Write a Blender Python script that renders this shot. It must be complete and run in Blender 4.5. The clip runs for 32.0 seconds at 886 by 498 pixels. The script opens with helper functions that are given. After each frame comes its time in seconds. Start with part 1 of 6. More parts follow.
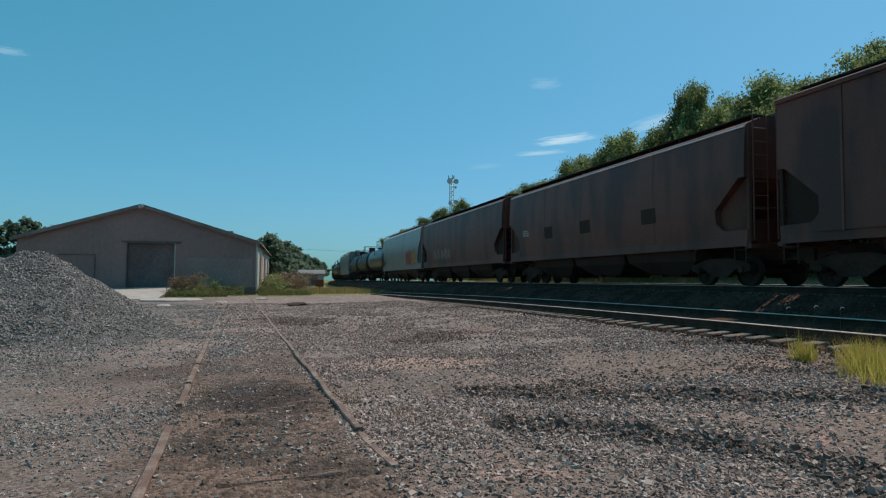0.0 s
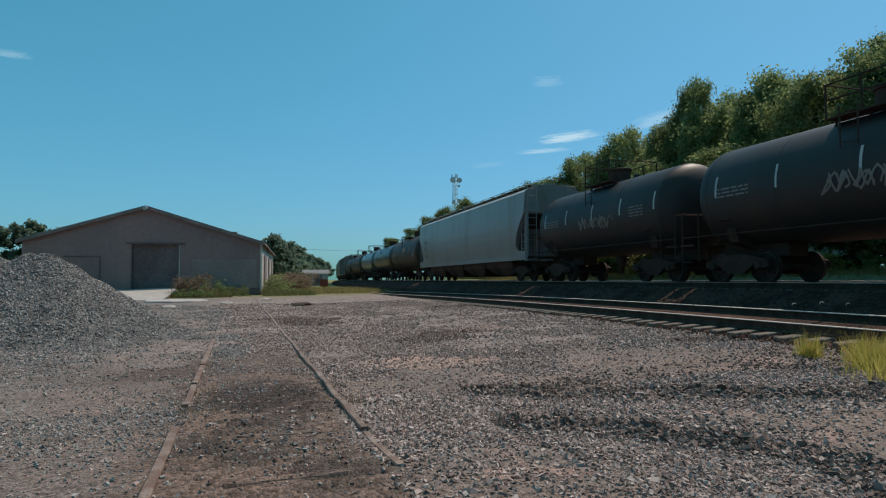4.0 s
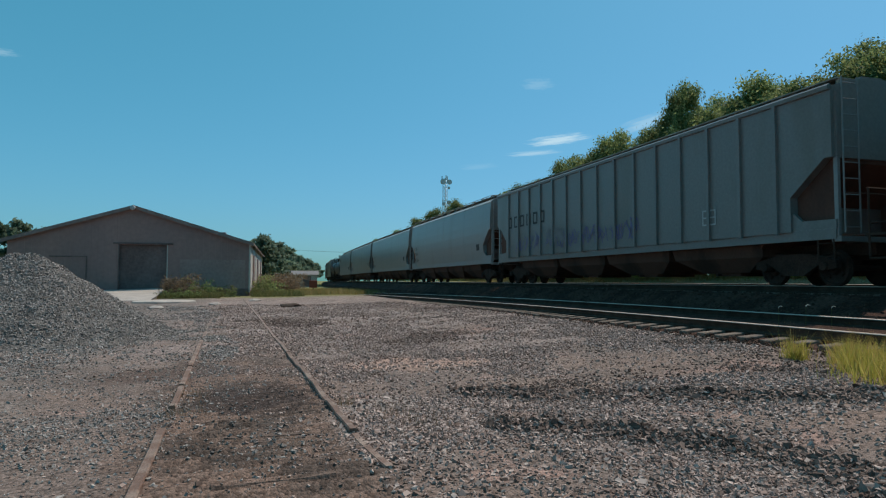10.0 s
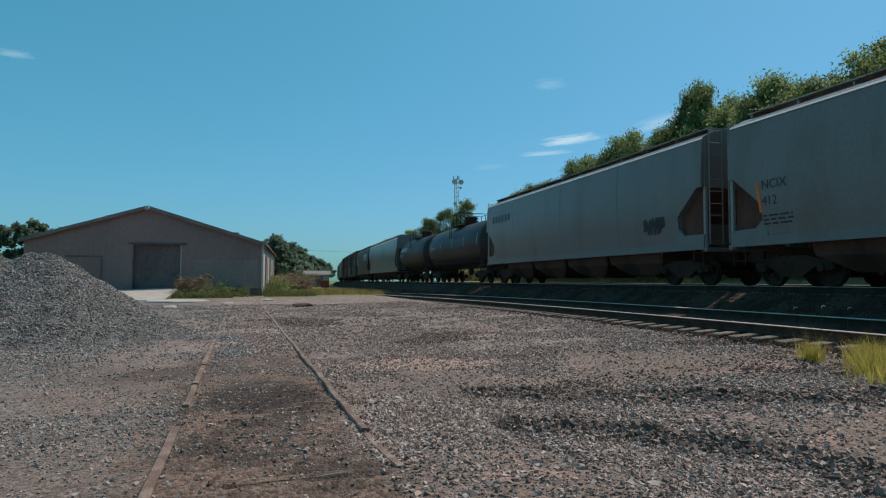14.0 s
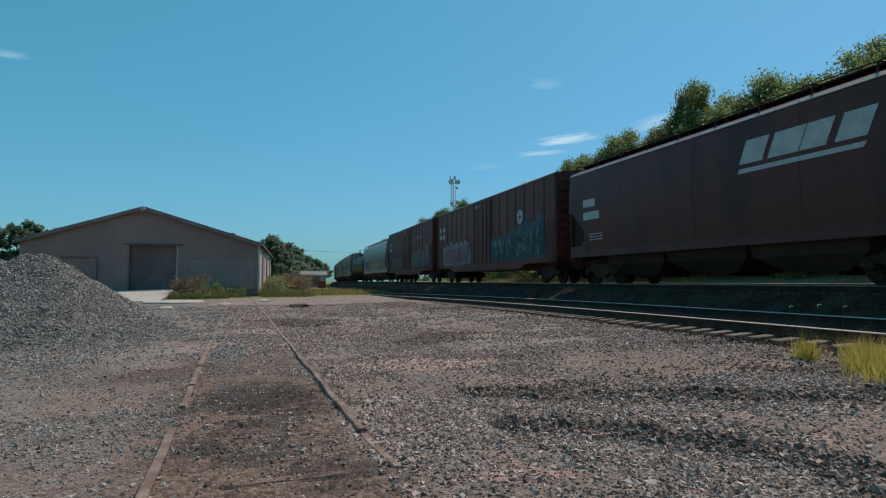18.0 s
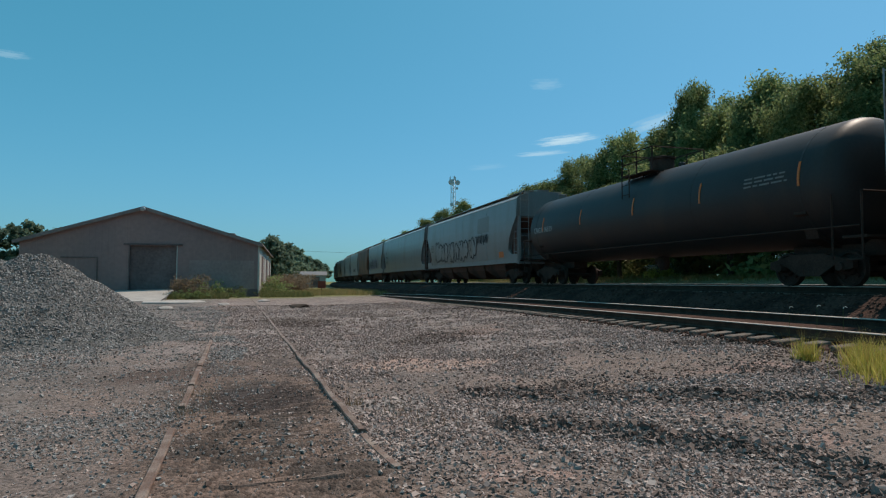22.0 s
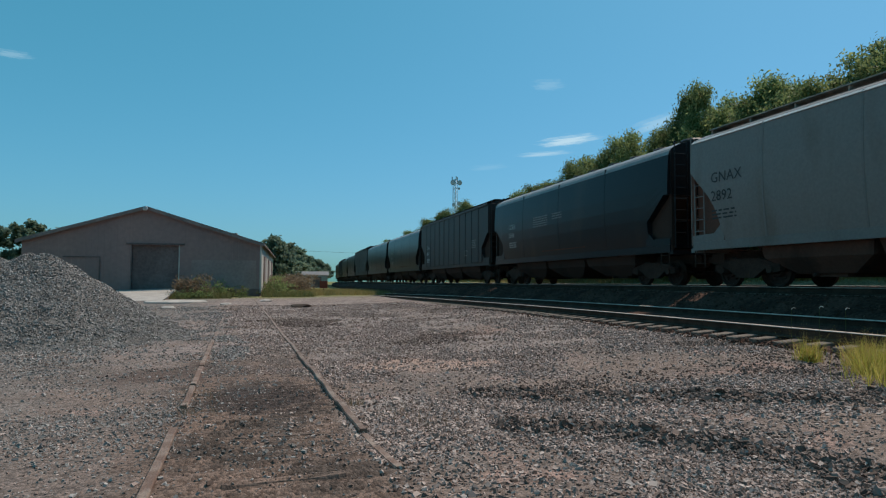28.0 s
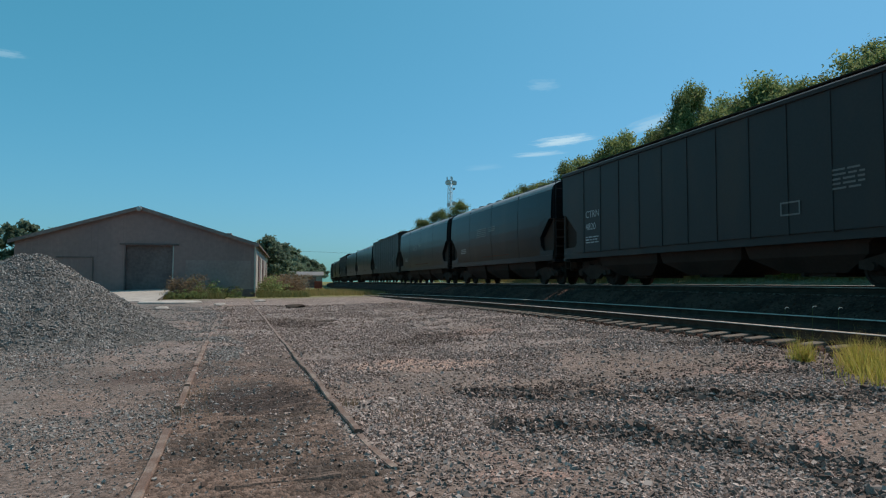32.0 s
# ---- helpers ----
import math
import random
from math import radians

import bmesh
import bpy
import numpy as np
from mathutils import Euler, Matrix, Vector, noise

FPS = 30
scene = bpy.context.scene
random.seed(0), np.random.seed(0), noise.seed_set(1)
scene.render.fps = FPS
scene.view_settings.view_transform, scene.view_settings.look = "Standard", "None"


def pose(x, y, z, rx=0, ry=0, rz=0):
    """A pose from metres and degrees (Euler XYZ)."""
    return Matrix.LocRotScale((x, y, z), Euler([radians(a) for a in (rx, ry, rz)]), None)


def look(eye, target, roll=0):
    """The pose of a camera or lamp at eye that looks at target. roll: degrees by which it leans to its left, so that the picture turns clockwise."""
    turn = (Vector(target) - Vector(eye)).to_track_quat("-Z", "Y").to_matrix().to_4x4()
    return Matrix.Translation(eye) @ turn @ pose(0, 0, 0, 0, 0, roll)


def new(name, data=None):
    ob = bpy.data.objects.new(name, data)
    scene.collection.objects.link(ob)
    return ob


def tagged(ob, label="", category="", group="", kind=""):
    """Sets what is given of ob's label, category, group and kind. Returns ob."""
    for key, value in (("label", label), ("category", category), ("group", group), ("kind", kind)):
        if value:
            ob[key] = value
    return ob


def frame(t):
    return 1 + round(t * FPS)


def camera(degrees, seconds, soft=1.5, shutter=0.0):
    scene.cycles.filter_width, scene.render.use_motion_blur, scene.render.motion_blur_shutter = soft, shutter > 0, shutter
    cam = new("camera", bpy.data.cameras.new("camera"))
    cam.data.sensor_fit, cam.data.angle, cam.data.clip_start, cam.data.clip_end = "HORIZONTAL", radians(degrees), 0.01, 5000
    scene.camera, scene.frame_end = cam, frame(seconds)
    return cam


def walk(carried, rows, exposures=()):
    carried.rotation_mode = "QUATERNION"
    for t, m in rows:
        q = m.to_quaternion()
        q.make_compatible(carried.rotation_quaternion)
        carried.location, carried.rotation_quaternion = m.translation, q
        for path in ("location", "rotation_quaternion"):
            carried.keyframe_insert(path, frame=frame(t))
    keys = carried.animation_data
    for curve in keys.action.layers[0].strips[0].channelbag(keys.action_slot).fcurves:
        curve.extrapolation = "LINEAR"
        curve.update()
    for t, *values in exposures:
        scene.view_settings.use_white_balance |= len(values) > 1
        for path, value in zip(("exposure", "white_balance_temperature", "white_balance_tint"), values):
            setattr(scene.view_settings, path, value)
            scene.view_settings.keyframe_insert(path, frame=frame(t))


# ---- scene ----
from collections import defaultdict
from math import sin, cos, tan, pi, atan2, sqrt, exp, log

CAM_Z = 1.28
cam = camera(70.0, 32.0, 1.2)
# seconds, yaw, pitch and roll about the first aim
PATH = (
    (0, -0.17, -0.06, 0.34), (0.5, -0.08, -0.08, 0.28), (1, -0.04, -0.07, 0.40), (1.5, 0.34, -0.11, 0.31), (2, 0.29, -0.10, 0.37),
    (2.5, 0.40, -0.11, 0.35), (3, 0.78, 0.23, 0.31), (3.5, 0.53, -0.16, 0.06), (5.5, -0.61, 0.07, 0.22), (6, -0.64, 0.09, 0.32),
    (6.5, -1.00, 0.07, 0.22), (7, -1.38, 0.06, 0.17), (7.5, -0.41, 0.03, 0.24), (8, 1.25, -0.23, 0.24), (8.5, 0.79, -0.07, 0.27),
    (9, -1.01, 0.08, 0.10), (9.5, -0.61, -0.01, 0.12), (10, -0.75, -0.01, 0.12), (10.5, -0.61, -0.01, 0.12), (11, -0.30, 0.06, 0.28),
    (11.5, -0.16, -0.11, 0.08), (12, -0.23, -0.00, 0.16), (12.5, -0.15, 0.08, 0.27), (13, -0.15, 0.08, 0.27), (13.5, -0.01, -0.00, 0.17),
    (14, 0.30, 0.00, 0.21), (14.5, 0.11, -0.02, 0.05), (16.5, 0.00, 0.00, 0.03), (20, 0.00, 0.00, 0.03), (20.5, -0.01, 0.04, 0.10),
    (24, -0.03, 0.03, 0.05), (25, -0.14, 0.00, 0.10), (25.5, 0.01, 0.00, 0.11), (27.5, 0.27, 0.04, 0.25), (28, 0.16, 0.06, 0.22),
    (28.5, 0.01, 0.08, 0.21), (29, -0.16, 0.07, 0.16), (30, -0.30, 0.07, 0.16), (31, -0.23, 0.07, 0.16), (32, -0.30, 0.07, 0.16),
)
YAW, PITCH = -17.0, 2.91
walk(cam, [(t, pose(0, 0, CAM_Z, 90 + PITCH + p, 0, YAW + a) @ pose(0, 0, 0, 0, 0, r)) for t, a, p, r in PATH])

# ---- daylight: high sun behind the train, clear sky ----
SUN_TO = Vector((0.55, 0.24, 1.0)).normalized()
SUN_EL, SUN_AZ = math.asin(SUN_TO.z), atan2(SUN_TO.x, SUN_TO.y)
world = bpy.data.worlds.new("sky")
scene.world = world
world.use_nodes = True
wn = world.node_tree
sky = wn.nodes.new("ShaderNodeTexSky")
sky.sky_type, sky.sun_disc, sky.sun_elevation, sky.sun_rotation = "NISHITA", False, SUN_EL, SUN_AZ
sky.altitude, sky.air_density, sky.dust_density, sky.ozone_density = 600, 1.0, 2.0, 2.5
# the camera's own rendering of the sky: one power and gain for each of red, green and blue
apart, joined = wn.nodes.new("ShaderNodeSeparateColor"), wn.nodes.new("ShaderNodeCombineColor")
wn.links.new(sky.outputs[0], apart.inputs[0])
for k, (power, gain) in enumerate(((1.0, 0.46), (0.55, 1.86), (0.78, 1.56))):
    bend, lift = wn.nodes.new("ShaderNodeMath"), wn.nodes.new("ShaderNodeMath")
    bend.operation, lift.operation = "POWER", "MULTIPLY"
    bend.inputs[1].default_value, lift.inputs[1].default_value = power, gain
    wn.links.new(apart.outputs[k], bend.inputs[0])
    wn.links.new(bend.outputs[0], lift.inputs[0])
    wn.links.new(lift.outputs[0], joined.inputs[k])
wn.links.new(joined.outputs[0], wn.nodes["Background"].inputs[0])
wn.nodes["Background"].inputs[1].default_value = 0.105
lamp = bpy.data.lights.new("sun", "SUN")
lamp.energy, lamp.angle, lamp.color = 3.8, radians(0.53), (1.0, 0.84, 0.70)
sun = new("sun", lamp)
sun.matrix_world = look(SUN_TO * 100, (0, 0, 0))
scene.view_settings.exposure = 0.0


# ---- materials ----
def rgb(c):
    return (c[0], c[1], c[2], 1.0)


def mat(name, col, rough=0.8, metal=0.0, var=0.25, scale=3.0, fine=40.0, bump=0.3, bump_dist=0.01, second=None, amount=0.5, sheet=None, spec=0.5, streak=0.0):
    """A surface with variation at two scales, a second colour in noisy patches (second, amount) and fine relief."""
    m = bpy.data.materials.new(name)
    m.use_nodes = True
    nt = m.node_tree
    n, l = nt.nodes, nt.links
    b = n["Principled BSDF"]
    b.inputs["Roughness"].default_value = rough
    b.inputs["Metallic"].default_value = metal
    b.inputs["Specular IOR Level"].default_value = spec if rough < 0.8 else 0.15
    tc = n.new("ShaderNodeTexCoord")
    oi = n.new("ShaderNodeObjectInfo")
    big = n.new("ShaderNodeTexNoise")
    big.inputs["Scale"].default_value, big.inputs["Detail"].default_value = scale, 5
    small = n.new("ShaderNodeTexNoise")
    small.inputs["Scale"].default_value, small.inputs["Detail"].default_value = fine, 4
    src = tc.outputs["Object"]
    if streak:
        mp = n.new("ShaderNodeMapping")
        mp.inputs["Scale"].default_value = (1, 1, streak)
        l.new(src, mp.inputs[0])
        l.new(mp.outputs[0], big.inputs["Vector"])
    else:
        l.new(src, big.inputs["Vector"])
    l.new(src, small.inputs["Vector"])
    mix = n.new("ShaderNodeMix")
    mix.data_type = "RGBA"
    ramp = n.new("ShaderNodeMapRange")
    lo = 0.62 - 0.4 * amount
    ramp.inputs[1].default_value, ramp.inputs[2].default_value = lo, lo + 0.16
    l.new(big.outputs[0], ramp.inputs[0])
    l.new(ramp.outputs[0], mix.inputs[0])
    mix.inputs[6].default_value = rgb(col)
    mix.inputs[7].default_value = rgb(second or [c * (1 - var) for c in col])
    hsv = n.new("ShaderNodeHueSaturation")
    val = n.new("ShaderNodeMapRange")
    val.inputs[1].default_value, val.inputs[2].default_value = 0.3, 0.7
    val.inputs[3].default_value, val.inputs[4].default_value = 1 - var, 1 + var * 0.8
    l.new(small.outputs[0], val.inputs[0])
    add = n.new("ShaderNodeMath")
    add.operation = "MULTIPLY_ADD"
    add.inputs[1].default_value, add.inputs[2].default_value = 0.16, -0.08
    l.new(oi.outputs["Random"], add.inputs[0])
    ad2 = n.new("ShaderNodeMath")
    l.new(val.outputs[0], ad2.inputs[0])
    l.new(add.outputs[0], ad2.inputs[1])
    l.new(ad2.outputs[0], hsv.inputs["Value"])
    l.new(mix.outputs[2], hsv.inputs["Color"])
    l.new(hsv.outputs[0], b.inputs["Base Color"])
    if bump:
        bp = n.new("ShaderNodeBump")
        bp.inputs["Strength"].default_value, bp.inputs["Distance"].default_value = bump, bump_dist
        l.new(small.outputs[0], bp.inputs["Height"])
        l.new(bp.outputs[0], b.inputs["Normal"])
    return m


def paint(name, col, rough=0.5, rust=0.25, dirt=(0.09, 0.06, 0.045), spec=0.3):
    return mat(name, col, rough, 0.0, 0.10, 0.9, 14.0, 0.06, 0.01, dirt, rust, spec=spec, streak=0.35)


M = {}
M["steel_dark"] = mat("dark_steel", (0.062, 0.038, 0.029), 0.85, 0.0, 0.3, 2.0, 30, 0.3)
M["wheel"] = mat("wheel_steel", (0.055, 0.036, 0.028), 0.8, 0.0, 0.3, 4, 40, 0.2)
M["railhead"] = mat("polished_rail", (0.50, 0.40, 0.34), 0.6, 0.0, 0.1, 2, 60, 0.05)
M["railweb"] = mat("rusty_rail_side", (0.08, 0.05, 0.036), 0.9, 0.1, 0.3, 4, 50, 0.4)
M["oldrail"] = mat("weathered_rail", (0.24, 0.18, 0.145), 0.75, 0.0, 0.3, 4, 60, 0.6, 0.008, (0.15, 0.09, 0.065), 0.55)
M["tie"] = mat("grey_timber", (0.20, 0.165, 0.14), 0.95, 0, 0.3, 3, 30, 0.6, 0.02)
M["walk"] = mat("grimy_grating", (0.42, 0.36, 0.30), 0.8, 0.2, 0.3, 2, 30, 0.3)
M["tie_dark"] = mat("creosoted_timber", (0.085, 0.064, 0.052), 0.95, 0, 0.3, 3, 30, 0.6, 0.02)
M["rotten"] = mat("rotten_timber", (0.17, 0.125, 0.104), 0.95, 0, 0.4, 5, 40, 0.8, 0.02, (0.12, 0.088, 0.073), 0.5)
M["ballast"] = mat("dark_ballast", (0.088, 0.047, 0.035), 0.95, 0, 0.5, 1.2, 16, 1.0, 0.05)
M["stone"] = mat("crushed_stone", (0.36, 0.325, 0.31), 0.95, 0, 0.28, 30, 60, 0.4, 0.004)
M["pile_stone"] = mat("blue_grey_gravel", (0.19, 0.18, 0.172), 0.95, 0, 0.35, 2.5, 26, 1.0, 0.05)
# sun gleam on the roof shoulders put into a dusty grey
M["roofgleam"] = mat("dusty_roof_gleam_paint", (0.27, 0.27, 0.27), 0.5, 0, 0.15, 1.5, 20, 0.1, spec=0.4)
# eave line in sun: its brightness is put into this pale metal
M["rim"] = mat("sunlit_galvanised_rim", (0.6, 0.6, 0.58), 0.5, 0.0, 0.15, 1.5, 20, 0.1, spec=0.4)
M["white"] = paint("off_white_paint", (0.215, 0.203, 0.197), 0.36, 0.3, (0.18, 0.155, 0.135), spec=0.5)
M["grey"] = paint("light_grey_paint", (0.25, 0.24, 0.235), 0.34, 0.2, (0.23, 0.21, 0.192), spec=0.5)
M["dullgrey"] = paint("dull_grey_paint", (0.185, 0.172, 0.165), 0.36, 0.25, (0.16, 0.14, 0.124), spec=0.5)
M["greyblue"] = paint("blue_grey_paint", (0.165, 0.168, 0.168), 0.32, 0.3, (0.14, 0.122, 0.105), spec=0.55)
M["weathered"] = paint("weathered_grey_paint", (0.19, 0.165, 0.15), 0.45, 0.25, (0.155, 0.12, 0.1), spec=0.4)
M["brown"] = paint("oxide_brown_paint", (0.15, 0.054, 0.038), 0.5, 0.45, (0.075, 0.034, 0.027))
M["rust"] = paint("rusted_orange_paint", (0.20, 0.085, 0.048), 0.6, 0.5, (0.11, 0.05, 0.03))
M["boxred"] = paint("boxcar_red_paint", (0.125, 0.032, 0.025), 0.55, 0.35, (0.075, 0.025, 0.021))
M["hopred"] = paint("dark_oxide_paint", (0.10, 0.03, 0.025), 0.5, 0.35, (0.06, 0.024, 0.02))
M["black"] = paint("gloss_black_paint", (0.012, 0.012, 0.014), 0.3, 0.2, (0.028, 0.022, 0.02), spec=0.2)
M["blackdull"] = paint("dull_black_paint", (0.032, 0.027, 0.026), 0.5, 0.3, (0.045, 0.032, 0.027))
M["tankblue"] = paint("slate_tank_paint", (0.04, 0.037, 0.037), 0.34, 0.3, (0.042, 0.03, 0.025), spec=0.5)
M["tankbright"] = paint("bright_slate_tank_paint", (0.085, 0.115, 0.13), 0.3, 0.25, (0.065, 0.06, 0.055), spec=0.6)
M["tankbrown"] = paint("brown_black_tank_paint", (0.07, 0.042, 0.034), 0.55, 0.4, (0.04, 0.028, 0.024))
M["slope"] = paint("rusty_slope_sheet", (0.14, 0.068, 0.05), 0.8, 0.4, (0.085, 0.045, 0.035))
M["slopedark"] = paint("dark_slope_sheet", (0.058, 0.036, 0.028), 0.85, 0.4, (0.042, 0.027, 0.021))
M["baydark"] = paint("grimy_bay_paint", (0.11, 0.06, 0.044), 0.85, 0.5, (0.06, 0.037, 0.028))
M["ink"] = mat("black_lettering", (0.03, 0.03, 0.032), 0.6, 0, 0.2, 2, 30, 0)
M["chalk"] = mat("white_lettering", (0.46, 0.46, 0.45), 0.6, 0, 0.15, 2, 30, 0)
M["orange"] = mat("orange_reflector", (0.70, 0.16, 0.025), 0.5, 0, 0.1, 2, 30, 0)
M["yellowplate"] = mat("yellow_orange_panel", (0.60, 0.20, 0.02), 0.5, 0, 0.1, 2, 30, 0)
for nm, c in (("teal", (0.010, 0.06, 0.078)), ("silver", (0.20, 0.19, 0.195)), ("slate", (0.075, 0.07, 0.08)), ("paleteal", (0.16, 0.33, 0.33)), ("pink", (0.62, 0.22, 0.24)), ("blue", (0.05, 0.24, 0.42)),
              ("violet", (0.16, 0.13, 0.28)), ("olive", (0.27, 0.26, 0.10)), ("scarlet", (0.55, 0.10, 0.06)), ("maroon", (0.22, 0.05, 0.08)), ("amber", (0.6, 0.28, 0.08))):
    M[nm] = mat("spray_" + nm, c, 0.55, 0, 0.2, 2.5, 30, 0)
M["inkteal"] = mat("dark_teal_edge", (0.008, 0.035, 0.045), 0.6, 0, 0.2, 2, 30, 0)
M["concrete"] = mat("pale_concrete", (0.42, 0.39, 0.36), 0.9, 0, 0.15, 1.2, 20, 0.3, 0.01)
M["barnwall"] = mat("brown_sheet_metal", (0.31, 0.19, 0.172), 0.75, 0, 0.10, 0.22, 3, 0.1, 0.01, (0.26, 0.165, 0.155), 0.45)
M["barnpatch"] = mat("dusty_sheet_metal", (0.33, 0.225, 0.205), 0.75, 0, 0.12, 0.5, 5, 0.15)
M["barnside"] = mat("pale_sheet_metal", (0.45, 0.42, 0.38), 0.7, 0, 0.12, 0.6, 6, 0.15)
M["barnroof"] = mat("dark_sheet_roof", (0.24, 0.18, 0.165), 0.75, 0.0, 0.2, 0.5, 6, 0.15)
M["doordark"] = mat("dark_door_sheet", (0.17, 0.125, 0.12), 0.8, 0, 0.2, 0.6, 6, 0.2)
M["trim"] = mat("light_trim", (0.50, 0.48, 0.44), 0.7, 0, 0.1, 2, 20, 0.1)
M["redplate"] = mat("faded_red_plate", (0.28, 0.055, 0.03), 0.7, 0, 0.2, 3, 20, 0.1)
M["galv"] = mat("galvanised_steel", (0.45, 0.46, 0.47), 0.5, 0.6, 0.1, 3, 20, 0.1)
M["bark"] = mat("grey_brown_bark", (0.10, 0.075, 0.055), 0.95, 0, 0.35, 4, 30, 0.8, 0.03)


def leaf_mat(name, a, b, c):
    m = bpy.data.materials.new(name)
    m.use_nodes = True
    n, l = m.node_tree.nodes, m.node_tree.links
    p = n["Principled BSDF"]
    geo = n.new("ShaderNodeNewGeometry")
    oi = n.new("ShaderNodeObjectInfo")
    ramp = n.new("ShaderNodeValToRGB")
    ramp.color_ramp.elements[0].color, ramp.color_ramp.elements[1].color = rgb(a), rgb(c)
    e = ramp.color_ramp.elements.new(0.5)
    e.color = rgb(b)
    l.new(geo.outputs["Random Per Island"], ramp.inputs[0])
    hsv = n.new("ShaderNodeHueSaturation")
    mr = n.new("ShaderNodeMapRange")
    mr.inputs[3].default_value, mr.inputs[4].default_value = 0.75, 1.25
    l.new(oi.outputs["Random"], mr.inputs[0])
    l.new(mr.outputs[0], hsv.inputs["Value"])
    l.new(ramp.outputs[0], hsv.inputs["Color"])
    l.new(hsv.outputs[0], p.inputs["Base Color"])
    p.inputs["Roughness"].default_value = 0.6
    p.inputs["Specular IOR Level"].default_value = 0.2
    tr = n.new("ShaderNodeBsdfTranslucent")
    l.new(hsv.outputs[0], tr.inputs[0])
    mx = n.new("ShaderNodeMixShader")
    mx.inputs[0].default_value = 0.55
    l.new(p.outputs[0], mx.inputs[1])
    l.new(tr.outputs[0], mx.inputs[2])
    l.new(mx.outputs[0], n["Material Output"].inputs[0])
    return m


M["leaf"] = leaf_mat("green_leaves", (0.095, 0.135, 0.055), (0.18, 0.23, 0.09), (0.31, 0.35, 0.15))
# distance haze is put into this paler, bluer leaf colour
M["leaf_far"] = leaf_mat("haze_tinted_leaves", (0.12, 0.175, 0.12), (0.155, 0.215, 0.15), (0.20, 0.26, 0.185))
M["grass"] = leaf_mat("yellow_green_grass", (0.24, 0.25, 0.05), (0.36, 0.34, 0.07), (0.54, 0.47, 0.14))
M["weed"] = leaf_mat("dull_weeds", (0.10, 0.12, 0.04), (0.15, 0.16, 0.06), (0.20, 0.18, 0.09))
M["meadow"] = leaf_mat("rough_meadow", (0.16, 0.15, 0.06), (0.24, 0.21, 0.08), (0.30, 0.22, 0.12))
M["straw"] = leaf_mat("golden_straw", (0.40, 0.29, 0.08), (0.52, 0.38, 0.12), (0.62, 0.48, 0.2))
M["dry"] = leaf_mat("dry_brown_weeds", (0.16, 0.12, 0.08), (0.20, 0.15, 0.10), (0.25, 0.19, 0.13))


def ground_mat():
    m = bpy.data.materials.new("gravel_yard")
    m.use_nodes = True
    n, l = m.node_tree.nodes, m.node_tree.links
    b = n["Principled BSDF"]
    b.inputs["Roughness"].default_value = 0.95
    b.inputs["Specular IOR Level"].default_value = 0.2
    tc = n.new("ShaderNodeTexCoord")
    src = tc.outputs["Object"]

    def tex(scale, detail=5, rough=0.6):
        t = n.new("ShaderNodeTexNoise")
        t.inputs["Scale"].default_value, t.inputs["Detail"].default_value, t.inputs["Roughness"].default_value = scale, detail, rough
        l.new(src, t.inputs["Vector"])
        return t.outputs[0]

    def span(v, a, z):
        r = n.new("ShaderNodeMapRange")
        r.interpolation_type = "SMOOTHSTEP"
        r.inputs[1].default_value, r.inputs[2].default_value = a, z
        l.new(v, r.inputs[0])
        return r.outputs[0]

    def blend(f, a, z):
        x = n.new("ShaderNodeMix")
        x.data_type = "RGBA"
        l.new(f, x.inputs[0])
        for sock, v in ((6, a), (7, z)):
            if isinstance(v, tuple):
                x.inputs[sock].default_value = rgb(v)
            else:
                l.new(v, x.inputs[sock])
        return x.outputs[2]

    def calc(op, a, z):
        x = n.new("ShaderNodeMath")
        x.operation = op
        for i, v in enumerate((a, z)):
            if isinstance(v, (int, float)):
                x.inputs[i].default_value = v
            else:
                l.new(v, x.inputs[i])
        return x.outputs[0]

    sep = n.new("ShaderNodeSeparateXYZ")
    l.new(src, sep.inputs[0])
    col = blend(span(tex(0.35), 0.42, 0.6), (0.168, 0.133, 0.117), (0.208, 0.155, 0.13))
    col = blend(span(tex(0.8, 6), 0.56, 0.66), col, (0.27, 0.183, 0.155))
    col = blend(span(tex(1.7, 6), 0.6, 0.72), col, (0.075, 0.07, 0.066))
    # paler middle of the yard: grazing sun glare put into the gravel colour
    yard_glare = calc("MULTIPLY", span(calc("ADD", sep.outputs[1], calc("MULTIPLY", tex(0.4), 6.0)), 9.5, 17), span(tex(0.55, 6), 0.36, 0.56))
    col = blend(yard_glare, col, blend(span(tex(2.6, 6), 0.4, 0.6), (0.29, 0.236, 0.216), (0.205, 0.168, 0.153)))
    # brown soil between the old rails, fading with its own edge
    mid = calc("ABSOLUTE", calc("ADD", calc("SUBTRACT", sep.outputs[0], 0.16), calc("MULTIPLY", sep.outputs[1], 0.0166)), 0)
    mid = calc("ADD", mid, calc("MULTIPLY", calc("SUBTRACT", tex(2.2), 0.5), 0.9))
    bed = calc("SUBTRACT", 1.0, span(mid, 0.65, 1.15))
    bed = calc("MULTIPLY", bed, calc("SUBTRACT", 1.0, span(sep.outputs[1], 8.5, 15)))
    soil = blend(span(tex(1.3), 0.42, 0.6), (0.175, 0.122, 0.098), (0.085, 0.065, 0.055))
    col = blend(bed, col, soil)

    def patch(cx, cy, rx, ry, wob):
        dx = calc("DIVIDE", calc("SUBTRACT", sep.outputs[0], cx), rx)
        dy = calc("DIVIDE", calc("SUBTRACT", sep.outputs[1], cy), ry)
        d = calc("SQRT", calc("ADD", calc("MULTIPLY", dx, dx), calc("MULTIPLY", dy, dy)), 0)
